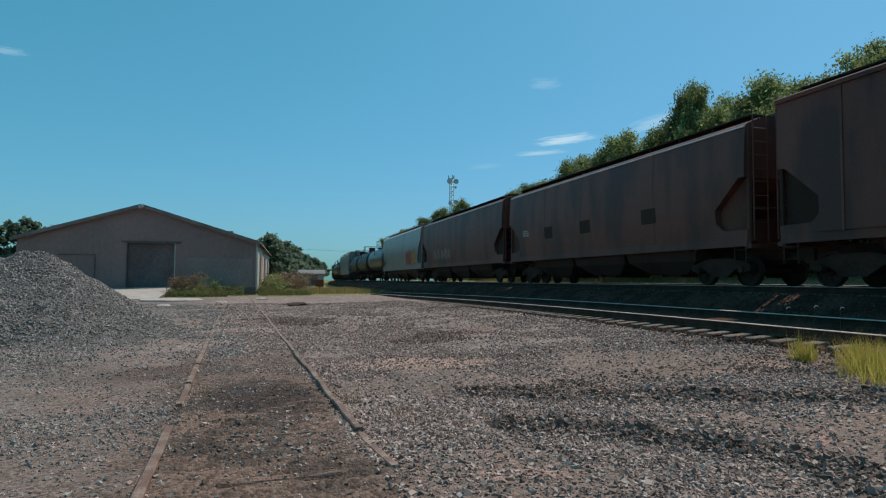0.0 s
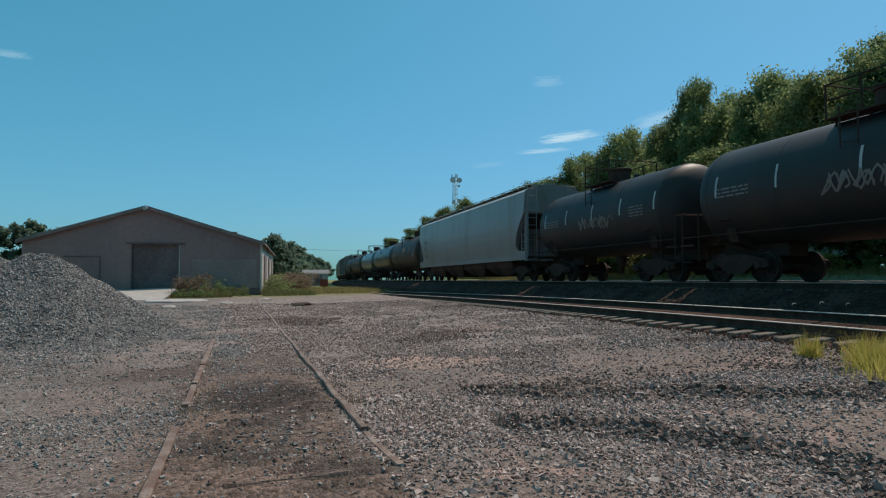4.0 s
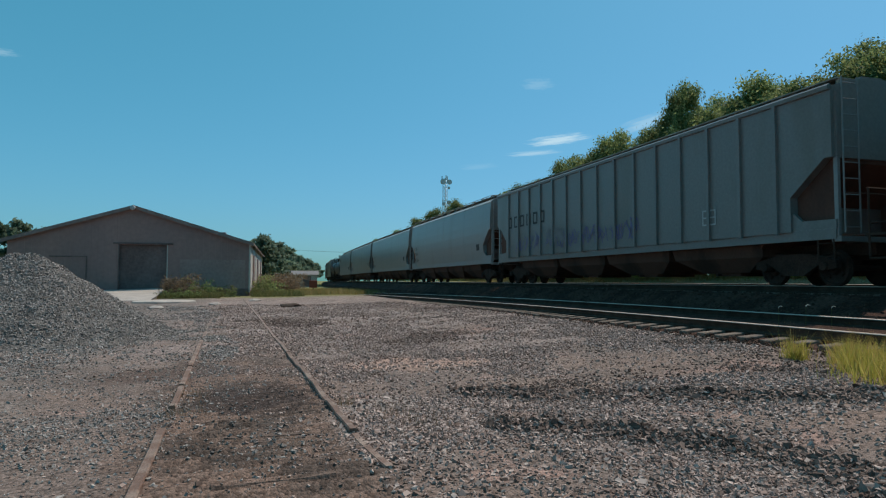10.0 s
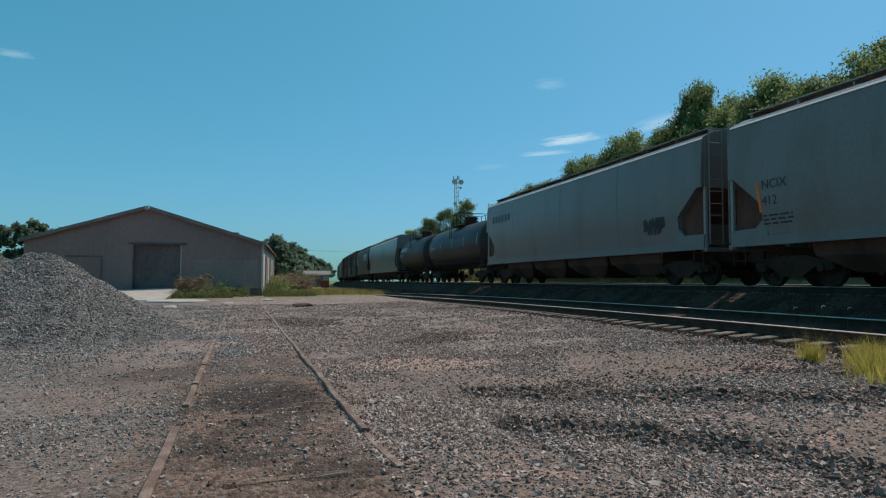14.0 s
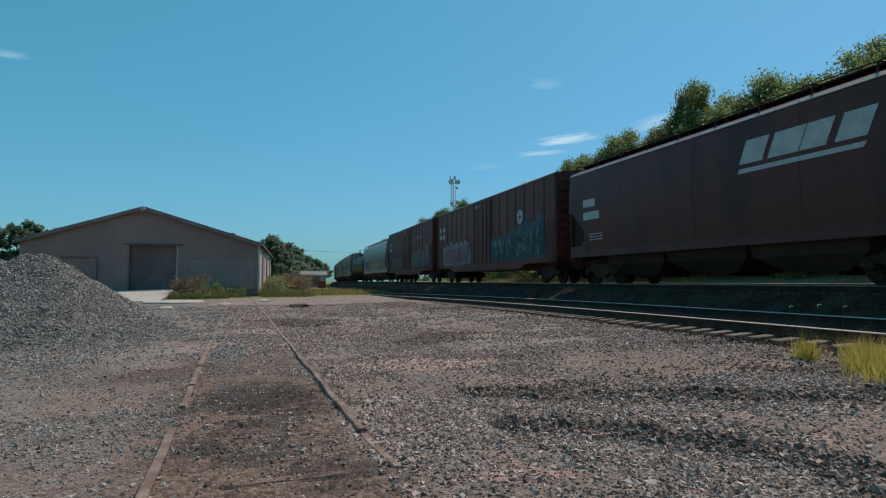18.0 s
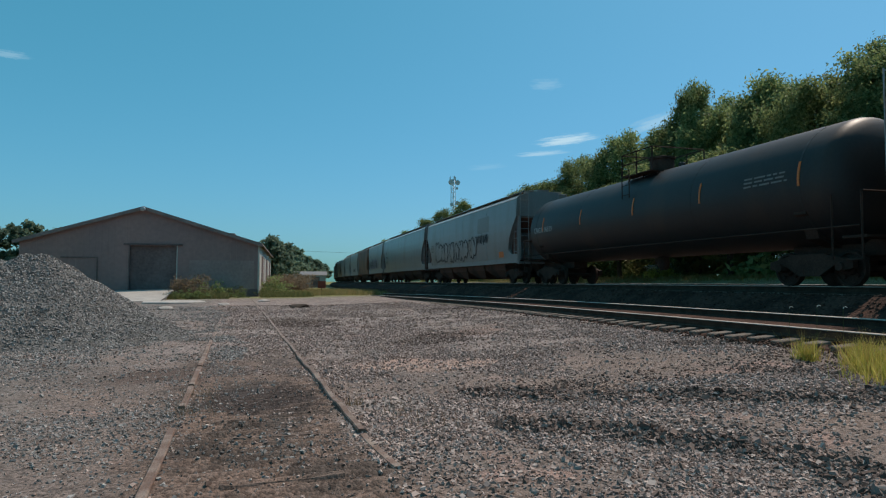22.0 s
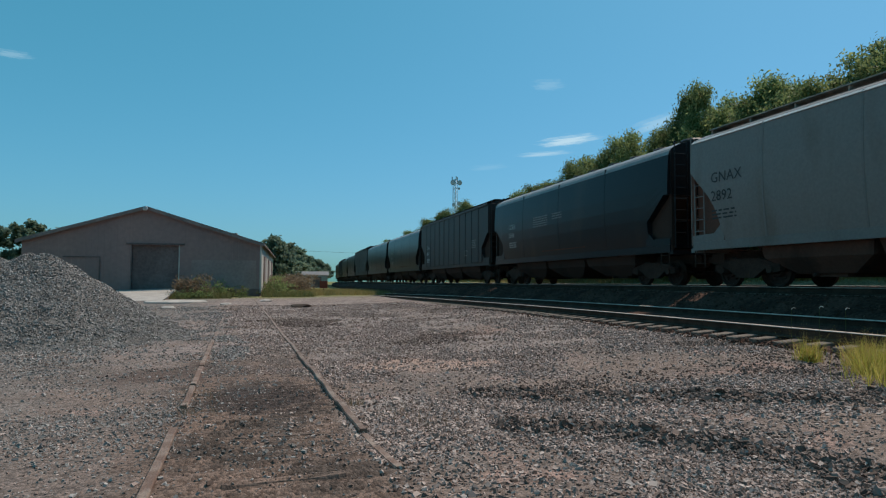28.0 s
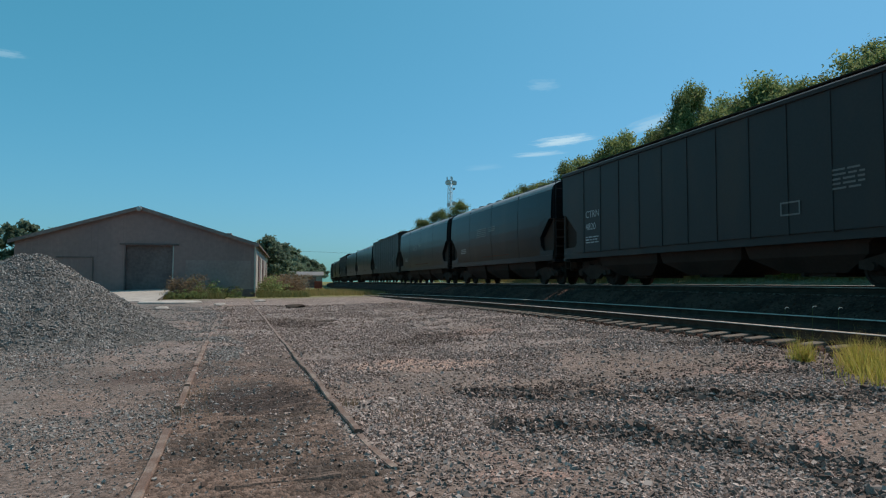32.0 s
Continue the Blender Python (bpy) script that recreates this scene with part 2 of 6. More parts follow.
        d = calc("ADD", d, calc("MULTIPLY", calc("SUBTRACT", tex(wob, 6), 0.5), 1.6))
        return calc("SUBTRACT", 1.0, span(d, 0.6, 1.15))
    # an oily stain between the rails and a bare pinkish patch
    col = blend(patch(0.15, 7.3, 0.75, 1.0, 2.5), col, (0.062, 0.047, 0.042))
    col = blend(patch(-1.3, 9.4, 1.5, 0.7, 1.8), col, (0.115, 0.083, 0.07))
    col = blend(patch(1.5, 5.7, 0.75, 1.5, 1.6), col, (0.255, 0.215, 0.195))
    col = blend(patch(4.2, 14.5, 2.2, 0.9, 1.2), col, (0.25, 0.165, 0.135))
    col = blend(patch(2.6, 9.6, 1.4, 0.9, 1.4), col, (0.34, 0.235, 0.19))
    # greyer gravel spilled round the heap
    heap = span(calc("ADD", sep.outputs[0], calc("MULTIPLY", tex(0.7), 3.0)), -1.6, 0.4)
    col = blend(heap, blend(span(tex(1.1), 0.4, 0.6), (0.19, 0.166, 0.152), (0.15, 0.124, 0.110)), col)
    # grassland beyond the yard
    far = calc("MAXIMUM", span(calc("ADD", sep.outputs[1], calc("MULTIPLY", tex(0.15), 14.0)), 52, 62), span(sep.outputs[0], 19, 22))
    col = blend(far, col, blend(tex(0.25), (0.13, 0.15, 0.05), (0.22, 0.19, 0.085)))
    v = n.new("ShaderNodeTexVoronoi")
    v.inputs["Scale"].default_value = 38
    l.new(src, v.inputs["Vector"])
    grain = n.new("ShaderNodeSeparateColor")
    l.new(v.outputs["Color"], grain.inputs[0])
    hsv = n.new("ShaderNodeHueSaturation")
    mr = n.new("ShaderNodeMapRange")
    mr.inputs[3].default_value, mr.inputs[4].default_value = 0.5, 1.45
    l.new(grain.outputs[0], mr.inputs[0])
    l.new(mr.outputs[0], hsv.inputs["Value"])
    l.new(col, hsv.inputs["Color"])
    l.new(hsv.outputs[0], b.inputs["Base Color"])
    bp = n.new("ShaderNodeBump")
    bp.inputs["Strength"].default_value, bp.inputs["Distance"].default_value = 1.0, 0.02
    l.new(calc("ADD", calc("MULTIPLY", v.outputs["Distance"], -0.45), calc("ADD", calc("MULTIPLY", tex(9), 0.8), calc("MULTIPLY", tex(48, 3, 0.7), 0.7))), bp.inputs["Height"])
    l.new(bp.outputs[0], b.inputs["Normal"])
    return m


M["ground"] = ground_mat()


# ---- small builders ----
def part(name, bm, material, parent=None, label="", smooth=False):
    """One mesh object out of a bmesh, under a thing or part."""
    me = bpy.data.meshes.new(name)
    bm.to_mesh(me)
    bm.free()
    me.materials.append(material)
    if smooth:
        me.shade_smooth()
    return hang(name, me, parent, label)


def hang(name, me, parent=None, label="", at=None):
    ob = new(name, me)
    if parent:
        ob.parent = parent
    if at is not None:
        ob.matrix_basis = at
    if label:
        ob["label"] = label
    return ob


def box(bm, x0, x1, y0, y1, z0, z1):
    vs = [bm.verts.new((x, y, z)) for x in (x0, x1) for y in (y0, y1) for z in (z0, z1)]
    for q in ((0, 1, 3, 2), (4, 6, 7, 5), (0, 4, 5, 1), (2, 3, 7, 6), (0, 2, 6, 4), (1, 5, 7, 3)):
        bm.faces.new([vs[i] for i in q])
    return vs


def rod(bm, p, q, r, seg=6, r2=None):
    p, q = Vector(p), Vector(q)
    d = (q - p).normalized()
    a = d.orthogonal().normalized()
    b = d.cross(a)
    r2 = r if r2 is None else r2
    rings = []
    for c, rr in ((p, r), (q, r2)):
        rings.append([bm.verts.new(c + (a * cos(2 * pi * i / seg) + b * sin(2 * pi * i / seg)) * rr) for i in range(seg)])
    for i in range(seg):
        bm.faces.new((rings[0][i], rings[0][(i + 1) % seg], rings[1][(i + 1) % seg], rings[1][i]))
    bm.faces.new(rings[0][::-1])
    bm.faces.new(rings[1])


def lathe(bm, profile, axis="y", seg=24, at=(0, 0, 0)):
    """profile: (along, radius) pairs turned about an axis through at."""
    rings = []
    for a, r in profile:
        ring = []
        for i in range(seg):
            u, w = r * cos(2 * pi * i / seg), r * sin(2 * pi * i / seg)
            p = {"x": (a, u, w), "y": (w, a, u), "z": (u, w, a)}[axis]
            ring.append(bm.verts.new((p[0] + at[0], p[1] + at[1], p[2] + at[2])))
        rings.append(ring)
    for j in range(len(rings) - 1):
        for i in range(seg):
            bm.faces.new((rings[j][i], rings[j][(i + 1) % seg], rings[j + 1][(i + 1) % seg], rings[j + 1][i]))
    bm.faces.new(rings[0][::-1])
    bm.faces.new(rings[-1])


def fix(bm):
    bmesh.ops.recalc_face_normals(bm, faces=bm.faces)
    return bm


def bevel(bm, w, seg=1):
    bmesh.ops.bevel(bm, geom=list(bm.edges), offset=w, segments=seg, affect="EDGES", clamp_overlap=True)
    return bm


def loft(bm, rings, cap=True):
    """rings: lists of points with equal counts."""
    vr = [[bm.verts.new(p) for p in r] for r in rings]
    n = len(vr[0])
    for j in range(len(vr) - 1):
        for i in range(n):
            bm.faces.new((vr[j][i], vr[j][(i + 1) % n], vr[j + 1][(i + 1) % n], vr[j + 1][i]))
    if cap:
        bm.faces.new(vr[0][::-1])
        bm.faces.new(vr[-1])
    return fix(bm)


def mesh_from(name, verts, faces, material):
    me = bpy.data.meshes.new(name)
    me.from_pydata([tuple(v) for v in verts] if not isinstance(verts, list) else verts, [], faces)
    me.materials.append(material)
    return me


# ---- the line of the main track ----
D_MAIN, RAIL_Z, KAPPA, BEND_END = 14.1, 1.18, 0.00064, 280.0


def bearing(s):
    return KAPPA * min(max(s, 0.0), BEND_END)


_line = {0: (D_MAIN, 0.0)}
for _i in range(1, 1200):
    _h = bearing(_i - 0.5)
    _line[_i] = (_line[_i - 1][0] + sin(_h), _line[_i - 1][1] + cos(_h))


def track_at(s, u=0.0):
    """The place u metres to the far side of the main track's centre line, s metres along it."""
    if s <= 0:
        return D_MAIN + u, s
    i = min(int(s), 1198)
    f = s - i
    a, b = _line[i], _line[i + 1]
    h = bearing(s)
    return a[0] + (b[0] - a[0]) * f + u * cos(h), a[1] + (b[1] - a[1]) * f - u * sin(h)


def smooth(a, b, x):
    t = min(max((x - a) / (b - a), 0.0), 1.0)
    return t * t * (3 - 2 * t)


def near_z(s):
    """Height of the near track's first rail head along the line: it sinks to the yard further on."""
    return 0.505 - 0.62 * smooth(12, 85, s)


def stations(a, b, near=1.0):
    out, s = [], a
    while s < b:
        out.append(s)
        s += near if -12 < s < 70 else (4.0 if -60 < s < 200 else 15.0)
    return out + [b]


# ridges of churned stones thrown up by turning wheels, and the pressed dust between them
RUTS = (((2.6, 6.95), (3.7, 6.35), (4.9, 5.65), (6.4, 4.7)), ((2.3, 5.3), (3.06, 4.75), (3.76, 3.92), (3.95, 3.3), (3.6, 2.6)))
PRESSED = ((3.2, 5.6), (4.3, 4.95), (5.2, 4.1), (5.6, 3.2))


def off_line(x, y, way):
    best = 9.0
    for (ax, ay), (bx, by) in zip(way, way[1:]):
        ux, uy = bx - ax, by - ay
        t = min(1.0, max(0.0, ((x - ax) * ux + (y - ay) * uy) / (ux * ux + uy * uy)))
        best = min(best, sqrt((x - ax - t * ux) ** 2 + (y - ay - t * uy) ** 2))
    return best


def ground_z(x, y):
    """The yard: flat by the old rails, rising to the near track, sinking again in the distance."""
    fall = 1 - smooth(14, 80, y)
    z = 0.21 * smooth(3.2, 8.3, x) * fall
    z += 1.26 * smooth(18.5, 21.4, x - KAPPA * max(y, 0) ** 2 / 2)
    if abs(x) < 40 and -10 < y < 70:
        z += 0.03 * noise.noise((x * 0.6, y * 0.6, 0.3)) + 0.018 * noise.noise((x * 2.1, y * 2.1, 4.0))
        if y < 9.6 and abs(x - 0.17 + 0.0166 * (y - 4.3)) < 0.85:
            # rotten ties show as ridges in the soil between the old rails
            edge = 1 - smooth(0.55, 0.85, abs(x - 0.17 + 0.0166 * (y - 4.3) + 0.2 * noise.noise((x, y * 0.7, 8))))
            z += 0.034 * edge * (1 - smooth(6.5, 9.4, y)) * (0.6 + 0.8 * noise.noise((x * 2.3, y * 1.1, 6))) * sin(2 * pi * y / 0.21 + 1.6 * noise.noise((x * 1.8, y * 1.2, 2)))
        if x > 2:
            for way in RUTS:
                d = off_line(x, y, way)
                if d < 0.8:
                    z += 0.075 * exp(-(d / 0.2) ** 2) * (0.7 + 0.9 * noise.noise((x * 3, y * 3, 9))) - 0.035 * exp(-((d - 0.45) / 0.2) ** 2)
    return z


def axis_steps(marks):
    out = []
    for a, b, step in marks:
        k = max(1, round((b - a) / step))
        out += [a + (b - a) * i / k for i in range(k)]
    return out + [marks[-1][1]]


def make_ground():
    xs = axis_steps([(-3000, -300, 300), (-300, -40, 20), (-40, -10, 1.5), (-10, -4, 0.4), (-4, 11, 0.12), (11, 30, 1), (30, 60, 5), (60, 400, 40), (400, 3000, 300)])
    ys = axis_steps([(-3000, -300, 300), (-300, -20, 20), (-20, 0, 2), (0, 2.6, 0.12), (2.6, 9.4, 0.04), (9.4, 16, 0.12), (16, 30, 0.35), (30, 90, 1.5), (90, 300, 10), (300, 3000, 200)])
    verts = [(x, y, ground_z(x, y)) for y in ys for x in xs]
    w = len(xs)
    faces = [(j * w + i, j * w + i + 1, (j + 1) * w + i + 1, (j + 1) * w + i) for j in range(len(ys) - 1) for i in range(w - 1)]
    me = mesh_from("ground", verts, faces, M["ground"])
    me.shade_smooth()
    tagged(new("ground", me), "dusty grey and pinkish gravel yard with wheel ruts", "ground", kind="structure")


make_ground()


def sweep(name, prof, material, ss, parent=None, place=None, label=""):
    """A strip of cross-section prof [(u, z)...] along the stations ss."""
    rings = []
    for s in ss:
        ring = []
        for u, z in prof:
            x, y, zz = place(s, u, z)
            ring.append((x, y, zz))
        rings.append(ring)
    verts = [p for r in rings for p in r]
    n = len(prof)
    faces = []
    for j in range(len(rings) - 1):
        for i in range(n - 1):
            faces.append((j * n + i, j * n + i + 1, (j + 1) * n + i + 1, (j + 1) * n + i))
    me = mesh_from(name, verts, faces, material)
    return hang(name, me, parent, label)


def on_main(s, u, z):
    x, y = track_at(s, u)
    return x, y, RAIL_Z + z


U2 = -4.27
CANT = 0.125 / 1.5


def on_near(s, u, z):
    x, y = track_at(s, U2 + u)
    return x, y, near_z(s) + z + CANT * (u + 0.75)


def on_far(s, u, z):
    x, y = track_at(s, -U2 + u)
    return x, y, RAIL_Z + 0.025 + z


RAILP = [(-0.07, -0.175), (-0.07, -0.155), (-0.012, -0.13), (-0.012, -0.045), (-0.037, -0.034), (-0.037, -0.012)]
HEADP = [(-0.037, -0.012), (-0.033, -0.004), (-0.024, 0.0), (0.024, 0.0), (0.033, -0.004), (0.037, -0.012)]


def rails(place, ss, gauge_mid, parent):
    for side in (-1, 1):
        u0 = gauge_mid * side
        web = [(u0 + u, z) for u, z in RAILP] + [(u0 - u, z) for u, z in RAILP[::-1]]
        r = sweep("rail", web, M["railweb"], ss, parent, place)
        sweep("rail_head", [(u0 + u, z) for u, z in HEADP], M["railhead"], ss, r, place, "polished bright running surface")


def make_track(name, place, label, a, b, shoulder):
    ss = stations(a, b)
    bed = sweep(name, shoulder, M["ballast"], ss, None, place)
    tagged(bed, label, "railway track", kind="structure")
    rails(place, ss, 0.7535, bed)
    tie = bpy.data.meshes.new("tie")
    bm = bmesh.new()
    box(bm, -1.3, 1.3, -0.11, 0.11, -0.18, 0)
    bevel(bm, 0.012)
    bm.to_mesh(tie)
    bm.free()
    tie.materials.append(M["tie"])
    k = 0
    s = -8.0
    while s < 78:
        x, y, z = place(s, 0, -0.172)
        jog = random.uniform(-0.06, 0.06)
        m = Matrix.Translation((x, y, z)) @ Matrix.Rotation(-bearing(s) + random.uniform(-0.02, 0.02), 4, "Z") @ Matrix.Rotation(-CANT if place is on_near else 0, 4, "Y") @ Matrix.Translation((jog, 0, 0))
        hang("tie", tie, bed, at=m)
        s += 0.53 + random.uniform(-0.03, 0.03)
    return bed


bed_main = make_track("main_track", on_main, "railway track on dark ballast with polished rails", -700, 1150,
                      [(-2.75, -1.2), (-2.6, -0.62), (-1.75, -0.2), (1.6, -0.2), (1.9, -0.26), (2.3, -0.26), (2.45, -0.6)])
bed_far = make_track("far_track", on_far, "railway track behind the train with sunlit rails", -700, 1150,
                     [(-1.85, -0.6), (-1.75, -0.2), (1.6, -0.2), (2.4, -0.5), (3.0, -1.2)])
bed_near = make_track("near_track", on_near, "empty curving track with grey timber ties and shiny rails", -700, 1150,
                      [(-1.75, -0.55), (-1.2, -0.225), (-0.8, -0.21), (-0.6, -0.162), (0.7, -0.162), (1.35, -0.2), (1.75, -0.3), (2.0, -0.6)])


# ---- old siding half buried in the yard ----
def siding_x(y, side):
    return (0.935 if side > 0 else -0.585) - 0.0166 * (y - 4.3)


def old_rail(y0, y1, side, lift, bend=0.0):
    bm = bmesh.new()
    rings = []
    n = max(3, int((y1 - y0) / 0.25))
    for i in range(n + 1):
        y = y0 + (y1 - y0) * i / n
        x = siding_x(y, side) + 0.006 * noise.noise((y * 1.3, side, 3)) + bend * max(0, 1 - (y - y0) / 1.2) ** 2
        z = ground_z(x, y) + lift + 0.012 * noise.noise((y * 1.6, side, 1))
        rings.append([(x - 0.032, y, z - 0.07), (x - 0.035, y, z - 0.012), (x - 0.026, y, z), (x + 0.026, y, z), (x + 0.035, y, z - 0.012), (x + 0.032, y, z - 0.07)])
    loft(bm, rings)
    ob = part("old_rail", bm, M["oldrail"])
    return tagged(ob, "rust-brown old rail half buried in gravel", "rail", "rails of the old siding")


for a, b, side, lift, bend in ((4.25, 5.25, 1, 0.02, 0.05), (5.3, 11.4, 1, 0.045, 0), (11.5, 14.6, 1, 0.04, 0), (14.7, 30, 1, 0.03, 0), (30, 46, 1, 0.02, 0),
                               (3.6, 5.9, -1, 0.035, 0), (6.9, 8.2, -1, 0.032, 0), (8.3, 10.0, -1, 0.035, 0), (10.1, 14.2, -1, 0.035, 0), (14.6, 30, -1, 0.008, 0), (31, 44, -1, 0.008, 0)):
    old_rail(a, b, side, lift, bend)
rs = random.Random(14)
for i in range(16):
    y = 3.0 + i * 0.315 + rs.uniform(-0.03, 0.03)
    x0, x1 = siding_x(y, -1) + rs.uniform(0.3, 0.9), siding_x(y, 1) - rs.uniform(0.05, 0.35)
    bm = bmesh.new()
    rings = []
    for k in range(13):
        x = x0 + (x1 - x0) * k / 12
        z = ground_z(x, y) + 0.004 - 0.004 * max(0, i - 8) / 4 + 0.014 * noise.noise((x * 6, y * 9, i)) - 0.012
        w = 0.05 + 0.03 * noise.noise((x * 5, i, 2))
        yy = y + 0.03 * noise.noise((x * 2, i, 5))
        rings.append([(x, yy - w, z - 0.03), (x, yy - w * 0.7, z), (x, yy + w * 0.7, z), (x, yy + w, z - 0.03)])
    loft(bm, rings)
    tagged(part("buried_tie", bm, M["rotten"]), "rotten splintered timber tie sunk in soil", "railway tie", "ties of the old siding")


# ---- gravel heap ----
def heap_z(x, y):
    h = -1.0
    for cx, cy, top, k in ((-4.42, 16.2, 1.93, 0.66), (-4.75, 16.3, 1.93, 0.66), (-5.55, 16.2, 1.90, 0.64), (-6.7, 15.6, 1.85, 0.62), (-8.6, 15.6, 1.85, 0.62)):
        d = sqrt((x - cx) ** 2 + (y - cy) ** 2)
        h = max(h, top - k * (sqrt(d * d + 0.02) - 0.14))
    h = 0.10 * log(1 + exp(min(60.0, h / 0.10))) - 0.06      # the toe spreads out
    h += 0.08 * noise.noise((x * 0.9, y * 0.9, 1)) + 0.05 * noise.noise((x * 3, y * 3, 2))
    return h


def make_heap():
    n = 120
    xs = [-13 + 13.5 * i / n for i in range(n + 1)]
    ys = [10.5 + 10.5 * i / n for i in range(n + 1)]
    verts = [(x, y, max(heap_z(x, y), ground_z(x, y) - 0.05)) for y in ys for x in xs]
    w = n + 1
    faces = [(j * w + i, j * w + i + 1, (j + 1) * w + i + 1, (j + 1) * w + i) for j in range(n) for i in range(n)]
    faces = [q for q in faces if any(heap_z(*verts[i][:2]) > ground_z(*verts[i][:2]) - 0.12 for i in q)]
    me = mesh_from("gravel_heap", verts, faces, M["pile_stone"])
    me.shade_smooth()
    return tagged(new("gravel_heap", me), "tall heap of blue-grey crushed gravel on the yard", "gravel heap")


heap = make_heap()


# ---- warehouse ----
BARN = pose(0.69, 55.2, 0.0, 0, 0, -3.7)
BW, BL, EAVE, TOP = 17.8, 30.0, 4.4, 7.15


def make_barn():
    root = new("warehouse")
    root.matrix_basis = BARN
    tagged(root, "low brown metal warehouse with a shallow gable roof", "building")
    base = -0.1
    mid = -BW / 2

    def roof_z(x):
        return TOP - (TOP - EAVE) * abs(x - mid) / (BW / 2)
    # gable wall with the doorway left open in it
    d0, d1, dtop = -9.95, -6.35, 4.15
    cols = [(-BW, -13.2), (-13.2, d0), (d0, d1), (d1, -2.2), (-2.2, 0)]
    for a, b in cols:
        bm = bmesh.new()
        z0 = dtop if (a, b) == (d0, d1) else base
        pts = [(a, z0), (b, z0), (b, roof_z(b))] + ([(mid, TOP)] if a < mid < b else []) + [(a, roof_z(a))]
        loft(bm, [[(x, y, z) for x, z in pts] for y in (0.0, 0.2)])
        part("gable_panel", bm, M["barnwall"], root)
    for i in range(38):
        x = -BW + 0.25 + i * 0.465
        if d0 - 0.1 < x < d1 + 0.1:
            continue
        bm = bmesh.new()
        box(bm, x - 0.02, x + 0.02, -0.012, -0.002, base, roof_z(x) - 0.1)
        part("sheet_rib", bm, M["barnwall"], root)
    bm = bmesh.new()
    box(bm, d0, d1, 0.25, 0.32, 0.5, dtop)
    door = part("sliding_door", bm, M["doordark"], root, "dark closed sheet door set back")
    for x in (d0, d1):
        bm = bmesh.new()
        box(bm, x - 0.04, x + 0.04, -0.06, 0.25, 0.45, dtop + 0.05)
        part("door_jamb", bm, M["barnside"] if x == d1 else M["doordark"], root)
    bm = bmesh.new()
    box(bm, d0 - 0.4, d1 + 0.4, -0.12, -0.004, dtop + 0.02, dtop + 0.16)
    part("door_track", bm, M["doordark"], root)
    bm = bmesh.new()
    box(bm, d0, d1, 0.0, 0.6, base, 0.5)
    part("door_sill", bm, M["concrete"], root)
    # small framed opening boarded up
    bm = bmesh.new()
    box(bm, -14.9, -12.2, -0.07, -0.032, 3.1, 3.2)
    box(bm, -12.3, -12.2, -0.07, -0.032, 1.2, 3.1)
    part("boarded_opening_frame", bm, M["doordark"], root)
    bm = bmesh.new()
    box(bm, -5.4, -0.3, -0.03, -0.014, 0.64, 3.0)
    part("lower_cladding", bm, M["barnpatch"], root, "dusty paler sheets low on the wall")
    # side and back walls; the sunlit side's brightness is put into paler sheet
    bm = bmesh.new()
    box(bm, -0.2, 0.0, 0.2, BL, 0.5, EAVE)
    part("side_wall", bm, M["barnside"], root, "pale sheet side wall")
    bm = bmesh.new()
    box(bm, -BW, -BW + 0.2, 0.2, BL, base, EAVE)
    part("side_wall", bm, M["barnwall"], root)
    bm = bmesh.new()
    loft(bm, [[(-BW + .2, y, base), (-.2, y, base), (-.2, y, EAVE), (mid, y, TOP - .05), (-BW + .2, y, EAVE)] for y in (BL - 0.2, BL)])
    part("back_wall", bm, M["barnwall"], root)
    # dark strip put in for the shaded weeds and footing under the gable
    bm = bmesh.new()
    box(bm, -5.6, 0.0, -0.08, -0.004, -0.1, 0.62)
    part("loading_edge", bm, M["doordark"], root, "dark strip for footing and weed shade below the gable")
    bm = bmesh.new()
    box(bm, -0.25, 0.06, 0.1, BL, -0.4, 0.5)
    part("foundation", bm, M["doordark"], root)
    for i in range(6):
        y = 1.5 + i * 4.6
        bm = bmesh.new()
        box(bm, 0.005, 0.06, y, y + 2.4, 0.7, 3.6)
        part("side_door", bm, M["doordark"] if i % 2 else M["trim"], root)
    bm = bmesh.new()
    box(bm, -0.02, 0.10, -0.05, 0.14, 0.3, EAVE)
    part("corner_trim", bm, M["trim"], root, "bright corner flashing")
    for sx in (-1, 1):
        bm = bmesh.new()
        ex = mid + sx * (BW / 2 + 0.35)
        ez = EAVE - 0.35 * (TOP - EAVE) / (BW / 2)
        pts = [(mid, TOP + 0.02), (ex, ez + 0.02), (ex, ez + 0.12), (mid, TOP + 0.12)]
        loft(bm, [[(x, y, z) for x, z in pts] for y in (-0.35, BL + 0.3)])
        part("roof_slope", bm, M["barnroof"], root)
        bm = bmesh.new()
        pts = [(mid, TOP - 0.14), (ex, ez - 0.14), (ex, ez + 0.14), (mid, TOP + 0.14)]
        loft(bm, [[(x, y, z) for x, z in pts] for y in (-0.42, -0.36)])
        part("barge_board", bm, M["barnroof"], root)
    bm = bmesh.new()
    lathe(bm, [(0, 0.05), (0.03, 0.17), (0.2, 0.2), (0.3, 0.12), (0.34, 0.03)], "y", 14, (mid, -0.75, TOP - 0.1))
    part("gable_lamp", bm, M["galv"], root, "small pale lamp under the ridge")
    bm = bmesh.new()
    box(bm, -2.9, -2.0, 1.0, 2.2, EAVE + 0.55, EAVE + 0.95)
    part("roof_vent", bm, M["barnroof"], root)


make_barn()


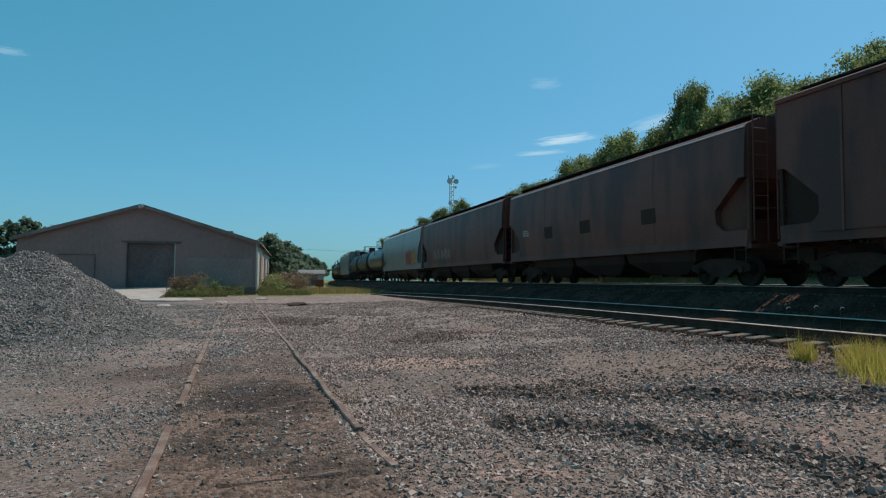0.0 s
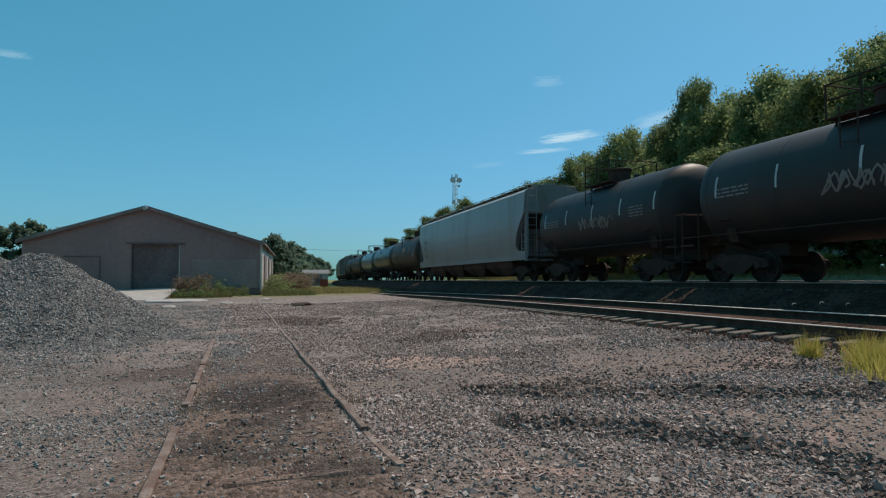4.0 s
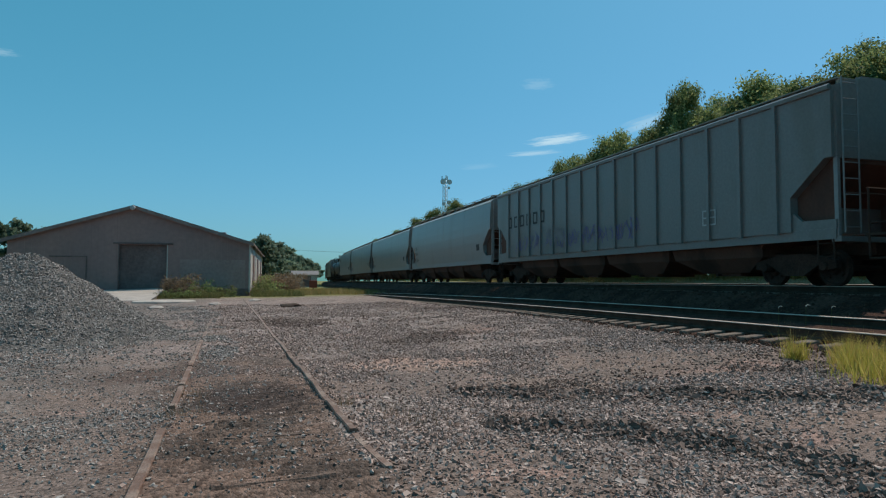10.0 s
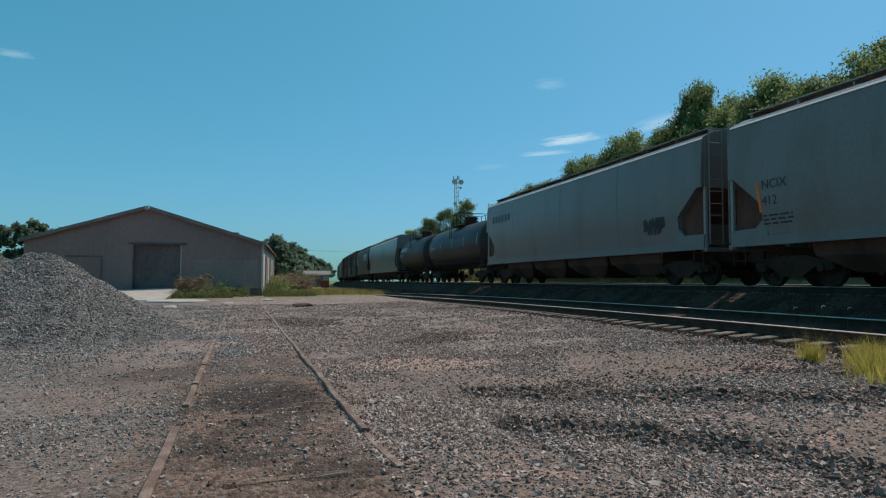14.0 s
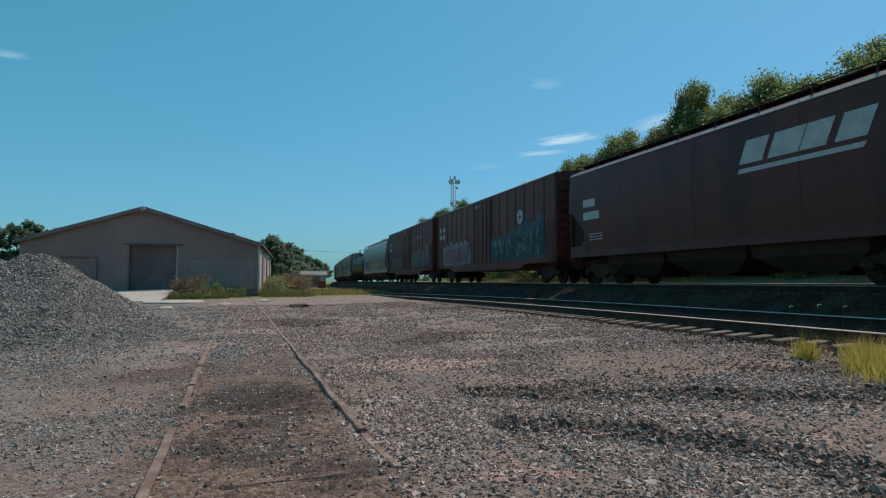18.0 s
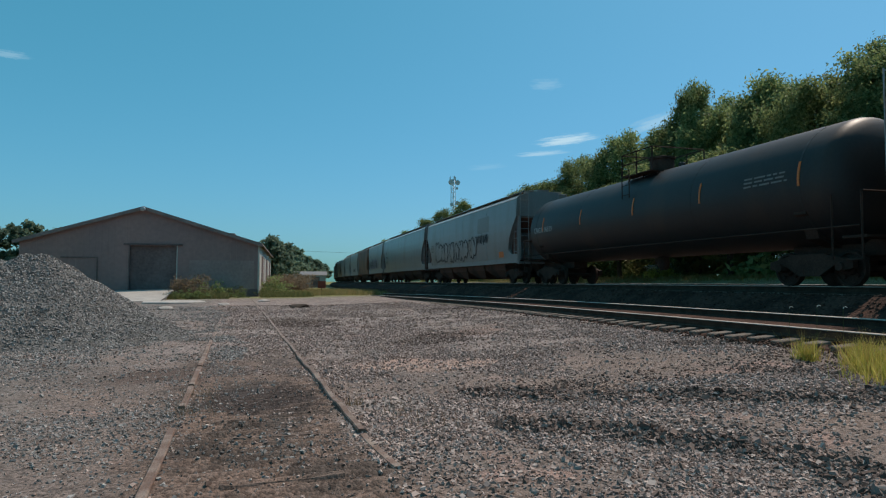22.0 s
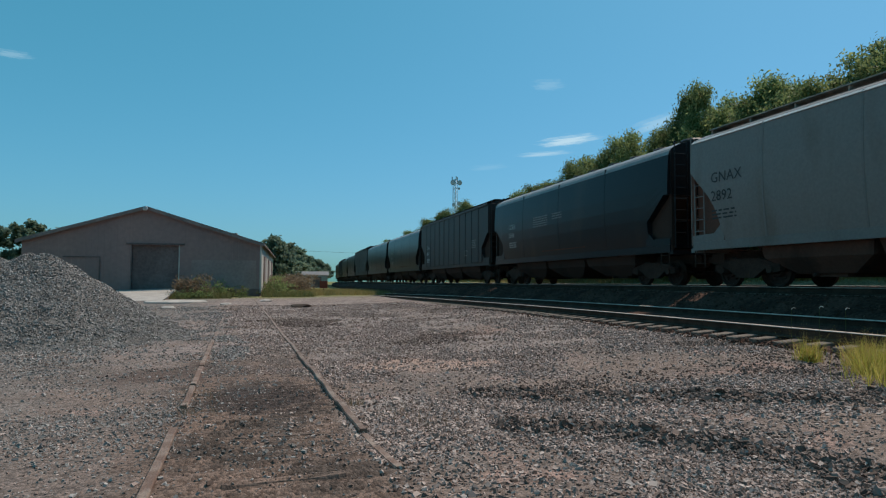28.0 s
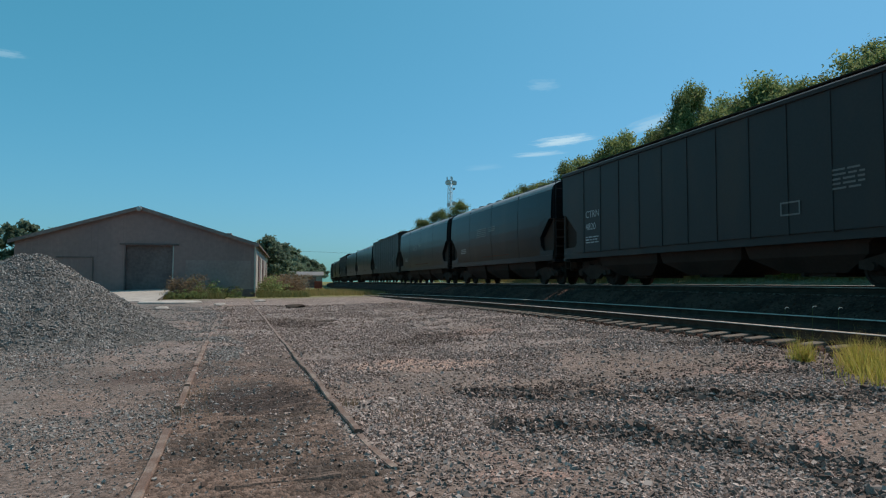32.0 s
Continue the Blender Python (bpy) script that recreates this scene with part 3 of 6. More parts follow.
def make_apron():
    # pale concrete ramp to the doorway, and a slab lying in front of it
    bm = bmesh.new()
    rows = []
    for i in range(9):
        t = i / 8
        y = 44.0 + 11.5 * t
        z = 0.04 + 0.56 * t
        rows.append([(-10.6 + 0.8 * (1 - t), y, z - 0.3), (-10.6 + 0.8 * (1 - t), y, z - 0.1), (-5.6 + 0.2 * (1 - t), y, z + 0.08 * t), (-5.6, y, z - 0.3)])
    loft(bm, rows)
    tagged(part("ramp", bm, M["concrete"]), "pale concrete ramp up to the warehouse doorway", "ramp", kind="structure")
    bm = bmesh.new()
    edge = ((-5.7, 38.6), (-4.3, 38.0), (-3.2, 38.5), (-2.4, 39.6), (-2.7, 41.2), (-4.1, 42.4), (-5.0, 41.8), (-5.9, 40.4))
    loft(bm, [[(x, y, z) for x, y in edge] for z in (-0.05, 0.11)])
    bevel(bm, 0.04)
    tagged(part("slab", bm, M["concrete"]), "weathered pale concrete slab on the ground", "concrete slab", kind="structure")


make_apron()


# ---- railway cars: origin on the rail heads at the car's middle; -x is the side that faces the yard ----
CACHE = {}


def shared(key, make, material, smooth_faces=False):
    """The mesh for a key, made once and shared between alike cars."""
    k = (key, material.name)
    if k not in CACHE:
        bm = bmesh.new()
        make(bm)
        fix(bm)
        me = bpy.data.meshes.new(key[0])
        bm.to_mesh(me)
        bm.free()
        me.materials.append(material)
        if smooth_faces:
            me.shade_smooth()
        CACHE[k] = me
    return CACHE[k]


def add(name, key, make, material, parent, at=None, label="", smooth_faces=False):
    return hang(name, shared((name, *key), make, material, smooth_faces), parent, label, at)


def wheelset(bm):
    for s in (-1, 1):
        lathe(bm, [(s * 0.685, 0.03), (s * 0.685, 0.44), (s * 0.715, 0.44), (s * 0.725, 0.425), (s * 0.81, 0.418), (s * 0.815, 0.36), (s * 0.77, 0.34), (s * 0.76, 0.17), (s * 0.83, 0.14), (s * 0.83, 0.03)], "x", 22)
    lathe(bm, [(-1.08, 0.07), (-0.85, 0.075), (0.85, 0.075), (1.08, 0.07)], "x", 8)
    # balance marks that show the turn
    for s in (-1, 1):
        for i in range(4):
            a = i * pi / 2
            box(bm, s * 0.79 - 0.02, s * 0.79 + 0.02, 0.25 * cos(a) - 0.04, 0.25 * cos(a) + 0.04, 0.25 * sin(a) - 0.04, 0.25 * sin(a) + 0.04)


def bolster(bm):
    box(bm, -1.0, 1.0, -0.2, 0.2, 0.42, 0.68)
    lathe(bm, [(0.66, 0.33), (0.8, 0.33)], "z", 12)


def side_frame(bm):
    pts = [(-1.2, .42), (-1.2, .6), (-.95, .66), (-.45, .78), (.45, .78), (.95, .66), (1.2, .6), (1.2, .42), (.92, .38), (.72, .5), (.42, .32), (.3, .24), (-.3, .24), (-.42, .32), (-.72, .5), (-.92, .38)]
    loft(bm, [[(x, y, z) for y, z in pts] for x in (-0.08, 0.08)])
    for y in (-0.88, 0.88):
        lathe(bm, [(-0.14, 0.1), (0.0, 0.13)], "x", 10, (0, y, 0.46))
        lathe(bm, [(0.0, 0.13), (0.14, 0.1)], "x", 10, (0, y, 0.46))
    for y in (-0.16, 0, 0.16):
        lathe(bm, [(0.26, 0.07), (0.42, 0.07)], "z", 8, (-0.02, y, 0))


def trucks(car, half):
    for e in (-1, 1):
        t = add("truck", (), bolster, M["steel_dark"], car, pose(0, e * half, 0))
        for s in (-1, 1):
            add("side_frame", (), side_frame, M["steel_dark"], t, pose(s * 1.0, 0, 0))
        for w in (-1, 1):
            WHEELS[w].append(add("wheelset", (), wheelset, M["wheel"], t, pose(0, w * 0.88, 0.42), smooth_faces=False))


WHEELS = {-1: [], 1: []}


def coupler(bm):
    box(bm, -0.09, 0.09, -0.75, 0.1, 0.74, 0.92)
    box(bm, -0.17, 0.17, -0.0, 0.28, 0.68, 1.0)
    box(bm, -0.3, 0.3, -0.9, -0.7, 0.62, 1.05)
    rod(bm, (-0.25, -0.3, 0.7), (-0.2, 0.15, 0.35), 0.03, 6)


def couplers(car, ln):
    for e in (-1, 1):
        add("coupler", (), coupler, M["steel_dark"], car, pose(0, e * (ln / 2 - 0.27), 0, 0, 0, 0 if e > 0 else 180))


def ladder_mesh(z0, z1, w=0.45, step=0.36):
    def f(bm):
        for y in (-w / 2, w / 2):
            rod(bm, (0, y, z0), (0, y, z1), 0.02, 5)
        z = z0 + 0.12
        while z < z1:
            rod(bm, (0, -w / 2, z), (0, w / 2, z), 0.013, 5)
            z += step
    return f


# side outlines: half width over height
def side_curved(z):
    t = (z - 1.25) / 3.2
    return 1.42 + 0.18 * sin(pi * min(max(0.12 + 0.72 * t, 0), 1))


def side_straight(z):
    return 1.58


def hopper(name, label, ln, colour, style="curved", slope="slope", eave=4.42, roofmat=None, rail="board", hatches="long", bays=3, rounded=False, sill=None, steps=False):
    """A covered hopper car. style curved or ribbed or flat; rounded: the cut corners of the side sheets are curved."""
    car = new(name)
    tagged(car, label, "freight car", "cars of the freight train")
    body = M[colour]
    side = side_straight if style in ("ribbed", "flat") else side_curved
    bl = ln / 2 - 0.55            # half length of the body over its side sheets
    hi = 3.4 if rounded else 2.9

    # the cut corner: metres in from the end, and height of its edge
    cut = ((0, hi), (0.22, 3.16), (0.5, 2.88), (0.8, 2.55), (0.98, 2.28), (1.1, 2.02), (1.17, 1.8), (1.18, 1.74)) if rounded else ((0, hi), (0.2, hi), (1.15, 2.12), (1.16, 2.10))

    def foot(q):
        """Lower edge of the side sheet, q metres in from its end."""
        if q >= cut[-1][0] - 1e-4:
            return 1.28
        for (a, za), (b, zb) in zip(cut, cut[1:]):
            if q <= b:
                return za + (zb - za) * (q - a) / (b - a)
        return 1.28

    def shell(bm):
        ins = [q for q, _ in cut[:-1]] + [cut[-1][0] - 0.001, cut[-1][0]]
        ys = [-bl + q for q in ins] + [-bl + 3.2, 0, bl - 3.2] + [bl - q for q in ins[::-1]]
        rings = []
        for y in ys:
            zb = foot(round(bl - abs(y), 5))
            k = 0.03 if style != "curved" else (0.34 if colour == "black" else 0.16)
            zs = [zb + (eave - k - zb) * i / 6 for i in range(7)]
            left = [(-side(z), y, z) for z in zs]
            w = side(eave - k)
            roof = [(-w + k * a, y, eave - k + k * b) for a, b in ((0.05, 0.35), (0.18, 0.68), (0.42, 0.98), (0.8, 1.2))]
            roof += [(-1.0, y, eave + 0.21), (-0.5, y, eave + 0.27), (0.0, y, eave + 0.29)]
            r = left + roof
            r += [(-x, yy, z) for x, yy, z in r[-2::-1]]
            rings.append(r)
        loft(bm, rings)

    add("body", (ln, style, rounded, eave, colour), shell, body, car, smooth_faces=False)
    # slope sheets and their side plates, seen in the cut corners
    def slopes(bm):
        pts = [(bl - 0.06, hi - 0.1), (bl - 0.06, hi + 0.1), (bl - 2.4, 1.3), (bl - 2.4, 0.95)]
        loft(bm, [[(x, y, z) for y, z in pts] for x in (-1.3, 1.3)])
        for x in (-1.33, 1.33):
            pts = [(bl - 0.05, 1.2), (bl - 0.05, hi + 0.02), (bl - 0.5, hi + 0.02), (bl - 1.9, 2.0), (bl - 1.9, 1.2)]
            loft(bm, [[(x + q, y, z) for y, z in pts] for q in (-0.03, 0.03)])
    for e in (0, 180):
        add("slope_sheet", (ln, rounded), slopes, M[slope], car, pose(0, 0, 0, 0, 0, e))

    def sills(bm):
        for s in (-1, 1):
            box(bm, s * 1.46 - 0.06, s * 1.46 + 0.06, -bl, bl, 1.06, 1.30)
            for e in (-1, 1):
                tri = [(e * (bl - 1.3), 1.302), (e * (bl + 0.02), 1.302), (e * (bl + 0.02), 1.5), (e * (bl - 0.9), 1.52), (e * (bl - 1.17), 1.76), (e * (bl - 1.3), 1.8)]
                loft(bm, [[(s * 1.47 + q, y, z) for y, z in tri] for q in (-0.05, 0.05)])
    sl = add("side_sill", (ln,), sills, M[sill or colour], car)

    def eaverim(bm):
        for s in (-1, 1):
            x = s * (side(eave) + 0.01)
            pts = [(x - 0.05, eave - 0.07), (x + 0.05, eave - 0.07), (x + 0.06, eave + 0.02), (x, eave + 0.07), (x - 0.06, eave + 0.02)]
            loft(bm, [[(a, y, z) for a, z in pts] for y in (-bl, bl)])
    if style != "curved":
        add("eave_rim", (ln, style, eave), eaverim, body, car)
    elif colour != "black":
        def lip(bm):
            for s in (-1, 1):
                x = side(eave - 0.16)
                k = 2.3 if rail == "bracket" else 1.5
                pts = [(x - 0.05, eave - 0.10), (x + 0.015, eave - 0.10), (x + 0.02, eave - 0.09), (x + 0.02 - 0.045 * k, eave - 0.09 + 0.045 * k), (x - 0.12 - 0.03 * k, eave - 0.06 + 0.03 * k)]
                loft(bm, [[(s * a, y, z) for a, z in pts] for y in (-bl + 0.02, bl - 0.02)])
        add("eave_rim", (ln, style, eave, rail), lip, M["rim"] if colour in ("grey", "dullgrey", "white", "greyblue", "weathered") else M["roofgleam"], car)
    else:
        # strip over the rounded shoulder, its sunlit brightness painted in
        def cap(bm):
            w = side(eave - 0.34)
            for s in (-1, 1):
                out = [(w - 0.34 * a + 0.008, eave - 0.34 + 0.34 * b + 0.008) for a, b in ((0.05, 0.35), (0.18, 0.68), (0.42, 0.98), (0.8, 1.2))] + [(1.0, eave + 0.218)]
                inn = [(a - 0.03, z - 0.03) for a, z in out[::-1]]
                loft(bm, [[(s * a, y, z) for a, z in out + inn] for y in (-bl + 0.01, bl - 0.01)])
        add("roof_edge", (ln, eave), cap, M["roofgleam"], car, label="dusty grey roof edge with sun gleam in the colour")

    def end_beam(bm):
        box(bm, -1.5, 1.5, bl - 0.12, bl + 0.12, 1.0, 1.12)

    def stub(bm):
        box(bm, -0.35, 0.35, bl - 2.9, bl, 0.72, 1.02)

    def end_rail(bm):
        rod(bm, (-1.4, bl + 0.02, 2.1), (1.4, bl + 0.02, 2.1), 0.025)
    for e in (0, 180):
        turn = pose(0, 0, 0, 0, 0, e)
        add("end_beam", (ln,), end_beam, body, car, turn)
        add("draft_sill", (ln,), stub, M["steel_dark"], car, turn)
        add("grab_rail", (ln,), end_rail, M[slope], car, turn)
        for q in (-1, 1):
            add("corner_post", (ln, eave, hi, q), lambda bm: box(bm, q * 1.44 - 0.05, q * 1.44 + 0.05, bl - 0.06, bl + 0.06, hi, eave - 0.1), body, car, turn)
            add("end_post", (ln, hi, q), lambda bm: box(bm, q * 1.44 - 0.04, q * 1.44 + 0.04, bl - 0.05, bl + 0.05, 1.12, hi), M["grey"] if colour in ("grey", "dullgrey", "white") else M[slope], car, turn)

    span = 2 * (bl - 2.3) / bays

    def bay_mesh(bm):
        a, b = -span * 0.495, span * 0.495
        top = [(-1.32, a, 1.26), (1.32, a, 1.26), (1.32, b, 1.26), (-1.32, b, 1.26)]
        mid = [(-1.2, -span * 0.46, 0.74), (1.2, -span * 0.46, 0.74), (1.2, span * 0.46, 0.74), (-1.2, span * 0.46, 0.74)]
        low = [(-0.85, -span * 0.24, 0.34), (0.85, -span * 0.24, 0.34), (0.85, span * 0.24, 0.34), (-0.85, span * 0.24, 0.34)]
        loft(bm, [top, mid, low])
        box(bm, -0.75, 0.75, -0.5, 0.5, 0.26, 0.36)
        rod(bm, (-0.9, 0.3, 0.31), (-0.7, 0.3, 0.31), 0.05, 6)
    for i in range(bays):
        add("hopper_bay", (round(span, 3),), bay_mesh, M["slopedark"] if colour not in ("white", "grey", "dullgrey", "weathered") else M["baydark"], car, pose(0, -(bl - 2.3) + span * (i + 0.5), 0))

    def walk_mesh(bm):
        h = eave + 0.31
        if hatches == "round":
            for q in (-1, 1):
                box(bm, q * 0.55 - 0.1, q * 0.55 + 0.1, -bl + 0.25, bl - 0.25, h, h + 0.03)
            return
        for q in (-1, 1):
            box(bm, q * 0.86 - 0.22, q * 0.86 + 0.22, -bl + 0.25, bl - 0.25, h, h + 0.035)
        for e in (-1, 1):
            box(bm, -0.64, 0.64, e * (bl - 0.5) - 0.22, e * (bl - 0.5) + 0.22, h, h + 0.035)
        k = int(bl * 2 / 1.6)
        for i in range(k + 1):
            y = -bl + 0.3 + (2 * bl - 0.6) * i / k
            for q in (-1, 1):
                box(bm, q * 0.86 - 0.16, q * 0.86 + 0.16, y - 0.03, y + 0.03, eave + 0.17, h)
                if rail == "bracket":
                    rod(bm, (q * 1.05, y, h), (q * 1.36, y, eave + 0.30), 0.022, 5)
                    rod(bm, (q * 1.36, y, eave + 0.30), (q * 1.42, y, eave - 0.02), 0.022, 5)
        if rail == "bracket":
            for q in (-1, 1):
                rod(bm, (q * 1.36, -bl + 0.3, eave + 0.30), (q * 1.36, bl - 0.3, eave + 0.30), 0.016, 5)
    add("roof_walk", (ln, eave, rail, hatches), walk_mesh, M["walk"] if colour not in ("black", "blackdull", "brown", "boxred", "hopred") else M["steel_dark"], car)

    n = 4 if hatches == "long" else 10

    def hatch_mesh(bm):
        if hatches == "long":
            box(bm, -0.33, 0.33, -bl / n * 0.9, bl / n * 0.9, eave + 0.28, eave + 0.42)
            for q in (-0.6, 0, 0.6):
                box(bm, -0.36, 0.36, q * bl / n - 0.04, q * bl / n + 0.04, eave + 0.42, eave + 0.46)
        else:
            lathe(bm, [(eave + 0.22, 0.42), (eave + 0.46, 0.42), (eave + 0.52, 0.36), (eave + 0.55, 0.1)], "z", 14)
    for i in range(n):
        add("roof_hatch", (ln if hatches == "long" else 0, eave, hatches), hatch_mesh, M["blackdull"] if colour == "black" else body, car, pose(0, -bl + 2 * bl * (i + 0.5) / n, 0))
    for e in (-1, 1):
        if rounded or steps:
            add("ladder", (hi,), ladder_mesh(1.5, hi - 0.35, 0.4, 0.34), body, car, pose(-1.5, e * (bl - 0.28), 0))
        add("ladder", (eave, 2), ladder_mesh(0.55, 1.3, 0.42, 0.3), M["steel_dark"], car, pose(-1.5, e * (bl - 0.28), 0))
        for q in (0.9, -1.2):
            add("end_ladder", (eave,), ladder_mesh(1.2, eave + 0.2), body, car, pose(q, e * (bl + 0.16), 0, 0, 0, 90))
    add("brake_wheel", (), lambda bm: [rod(bm, (0, 0, 0), (0.28 * cos(a), 0.28 * sin(a), 0), 0.02, 4) for a in (0, pi / 2, pi, 3 * pi / 2)] and lathe(bm, [(-0.02, 0.27), (-0.02, 0.31), (0.02, 0.31), (0.02, 0.27)], "z", 16), M["steel_dark"], car, pose(0.5, bl + 0.2, 2.9, 90, 0, 0))
    if style == "ribbed":
        n = 17
        def rib(bm):
            box(bm, -1.655, -1.575, -0.05, 0.05, 1.25, eave - 0.05)
        for i in range(n):
            y = -bl + 0.35 + (2 * bl - 0.7) * i / (n - 1)
            if bl - abs(y) > 1.3:
                add("side_rib", (eave,), rib, body, car, pose(0, y, 0))
    elif style == "flat":
        n = 13
        def rib2(bm):
            box(bm, -1.60, -1.575, -0.03, 0.03, 1.25, eave - 0.05)
        for i in range(n):
            y = -bl + 0.5 + (2 * bl - 1.0) * i / (n - 1)
            if bl - abs(y) > 1.5:
                add("side_rib", (eave,), rib2, body, car, pose(0, y, 0))
    else:
        def seam(bm):
            zs = [1.3 + (eave - 1.35) * i / 8 for i in range(9)]
            loft(bm, [[(-side_curved(z) - d, y, z) for d, y in ((-0.02, -0.03), (0.006, -0.03), (0.006, 0.03), (-0.02, 0.03))] for z in zs])
        for i in (1, 2, 3):
            add("weld_seam", (eave,), seam, body, car, pose(0, -bl + 2 * bl * i / 4, 0))
    trucks(car, ln / 2 - 2.15)
    couplers(car, ln)
    return car, side, bl


def tank(name, label, ln, colour, r=1.36, zc=2.62, stripes="orange", dome=True):
    car = new(name)
    tagged(car, label, "tank car", "cars of the freight train")
    hl = ln / 2 - 0.52
    r, zc = r + 0.12, zc - 0.11

    def shell(bm):
        prof = [(-hl + 0.62 * (1 - cos(pi / 2 * i / 8)), max(0.03, r * sin(pi / 2 * i / 8))) for i in range(9)]
        prof += [(y, r) for y in (-hl / 2, 0, hl / 2)]
        prof += [(-a, q) for a, q in prof[8::-1]]
        lathe(bm, prof, "y", 40, (0, 0, zc))
    add("tank_shell", (ln, r, zc), shell, M[colour], car, smooth_faces=True)

    def band(bm):
        lathe(bm, [(-0.03, r - 0.02), (-0.03, r + 0.004), (0.03, r + 0.004), (0.03, r - 0.02)], "y", 40, (0, 0, zc))
    for y in (-hl * 0.86, -hl * 0.4, hl * 0.4, hl * 0.86):
        add("shell_band", (r, zc), band, M[colour], car, pose(0, y, 0))

    def manway(bm):
        lathe(bm, [(zc + r - 0.1, 0.42), (zc + r + 0.45, 0.42), (zc + r + 0.47, 0.47), (zc + r + 0.53, 0.47), (zc + r + 0.58, 0.25)], "z", 20)
    add("manway", (r, zc), manway, M["steel_dark"], car)

    def nozzle(bm):
        lathe(bm, [(zc + r - 0.1, 0.12), (zc + r + 0.18, 0.12), (zc + r + 0.2, 0.06)], "z", 10)
    for y in (-1.0, 0.95, 1.3):
        add("valve_nozzle", (r, zc), nozzle, M[colour], car, pose(0.1, y, 0))

    def platform(bm):
        z = zc + r - 0.12
        for s in (-1, 1):
            box(bm, s * 0.85 - 0.25, s * 0.85 + 0.25, -0.95, 0.95, z, z + 0.035)
            for y in (-0.9, 0, 0.9):
                rod(bm, (s * 0.75, y, z), (s * 1.0, y, zc + r * 0.55), 0.03, 5)
    plat = add("platform", (r, zc), platform, M["steel_dark"], car)

    def railing(bm):
        z = zc + r - 0.08
        for s in (-1, 1):
            for y in (-0.93, 0, 0.93):
                rod(bm, (s * 1.06, y, z), (s * 1.06, y, z + 0.8), 0.026, 5)
            for q in (0.42, 0.8):
                rod(bm, (s * 1.06, -0.93, z + q), (s * 1.06, 0.93, z + q), 0.022, 5)
        for y in (-0.93, 0.93):
            rod(bm, (-1.06, y, z + 0.8), (1.06, y, z + 0.8), 0.022, 5)
    add("railing", (r, zc), railing, M["steel_dark"], plat)

    def side_ladder(bm):
        f = ladder_mesh(zc + 0.35 * r, zc + r, 0.45, 0.34)
        f(bm)
    add("ladder", (r, zc), side_ladder, M["steel_dark"], car, pose(-r + 0.02, 0.0, 0))

    def saddles(bm):
        y = hl - 1.35
        pts = [(-1.3, zc - r * 0.25), (-1.0, 1.15), (-0.4, 0.95), (0.4, 0.95), (1.0, 1.15), (1.3, zc - r * 0.25), (r * 0.9, zc - r * 0.5), (0, zc - r + 0.03), (-r * 0.9, zc - r * 0.5)]
        loft(bm, [[(x, y + q, z) for x, z in pts] for q in (-0.18, 0.18)])
        box(bm, -0.32, 0.32, hl - 2.6, hl + 0.45, 0.72, 1.12)
        box(bm, -1.45, 1.45, hl - 0.15, hl + 0.45, 1.08, 1.14)
    for e in (0, 180):
        add("saddle", (ln, r, zc), saddles, M["steel_dark"], car, pose(0, 0, 0, 0, 0, e))

    def rails_mesh(bm):
        for s in (-1, 1):
            rod(bm, (s * 1.45, -hl - 0.3, 1.35), (s * 1.45, hl + 0.3, 1.35), 0.022, 5)
            for e in (-1, 1):
                for y in (hl + 0.35, hl - 0.4):
                    rod(bm, (s * 1.45, e * y, 0.6), (s * 1.45, e * y, 2.1), 0.025, 5)
                rod(bm, (s * 1.45, e * (hl + 0.35), 0.6), (s * 1.45, e * (hl - 0.05), 0.6), 0.025, 5)
        for e in (-1, 1):
            rod(bm, (-1.45, e * (hl + 0.38), 2.1), (1.45, e * (hl + 0.38), 2.1), 0.025, 5)
    add("handrail", (ln,), rails_mesh, M["steel_dark"], car)

    def valve(bm):
        lathe(bm, [(zc - r - 0.45, 0.12), (zc - r - 0.3, 0.2), (zc - r + 0.05, 0.2)], "z", 12)
    add("outlet_valve", (r, zc), valve, M["steel_dark"], car)
    if stripes:
        def stripe(bm):
            pts = []
            for i in range(7):
                z = zc - 0.1 + 0.6 * i / 6
                x = -sqrt(r * r - (z - zc) ** 2)
                pts.append((x, z))
            loft(bm, [[(x + q, y, z) for q, y in ((0.01, -0.032), (-0.014, -0.032), (-0.014, 0.032), (0.01, 0.032))] for x, z in pts])
        for y in (-hl * 0.86, -hl * 0.45, -hl * 0.05, hl * 0.38, hl * 0.78):
            add("reflector", (r, zc), stripe, M[stripes], car, pose(0, y, 0))
    trucks(car, ln / 2 - 1.95)
    couplers(car, ln)

    def side(z):
        return sqrt(max(0.05, r * r - (z - zc) ** 2)) + 0.004
    return car, side, hl


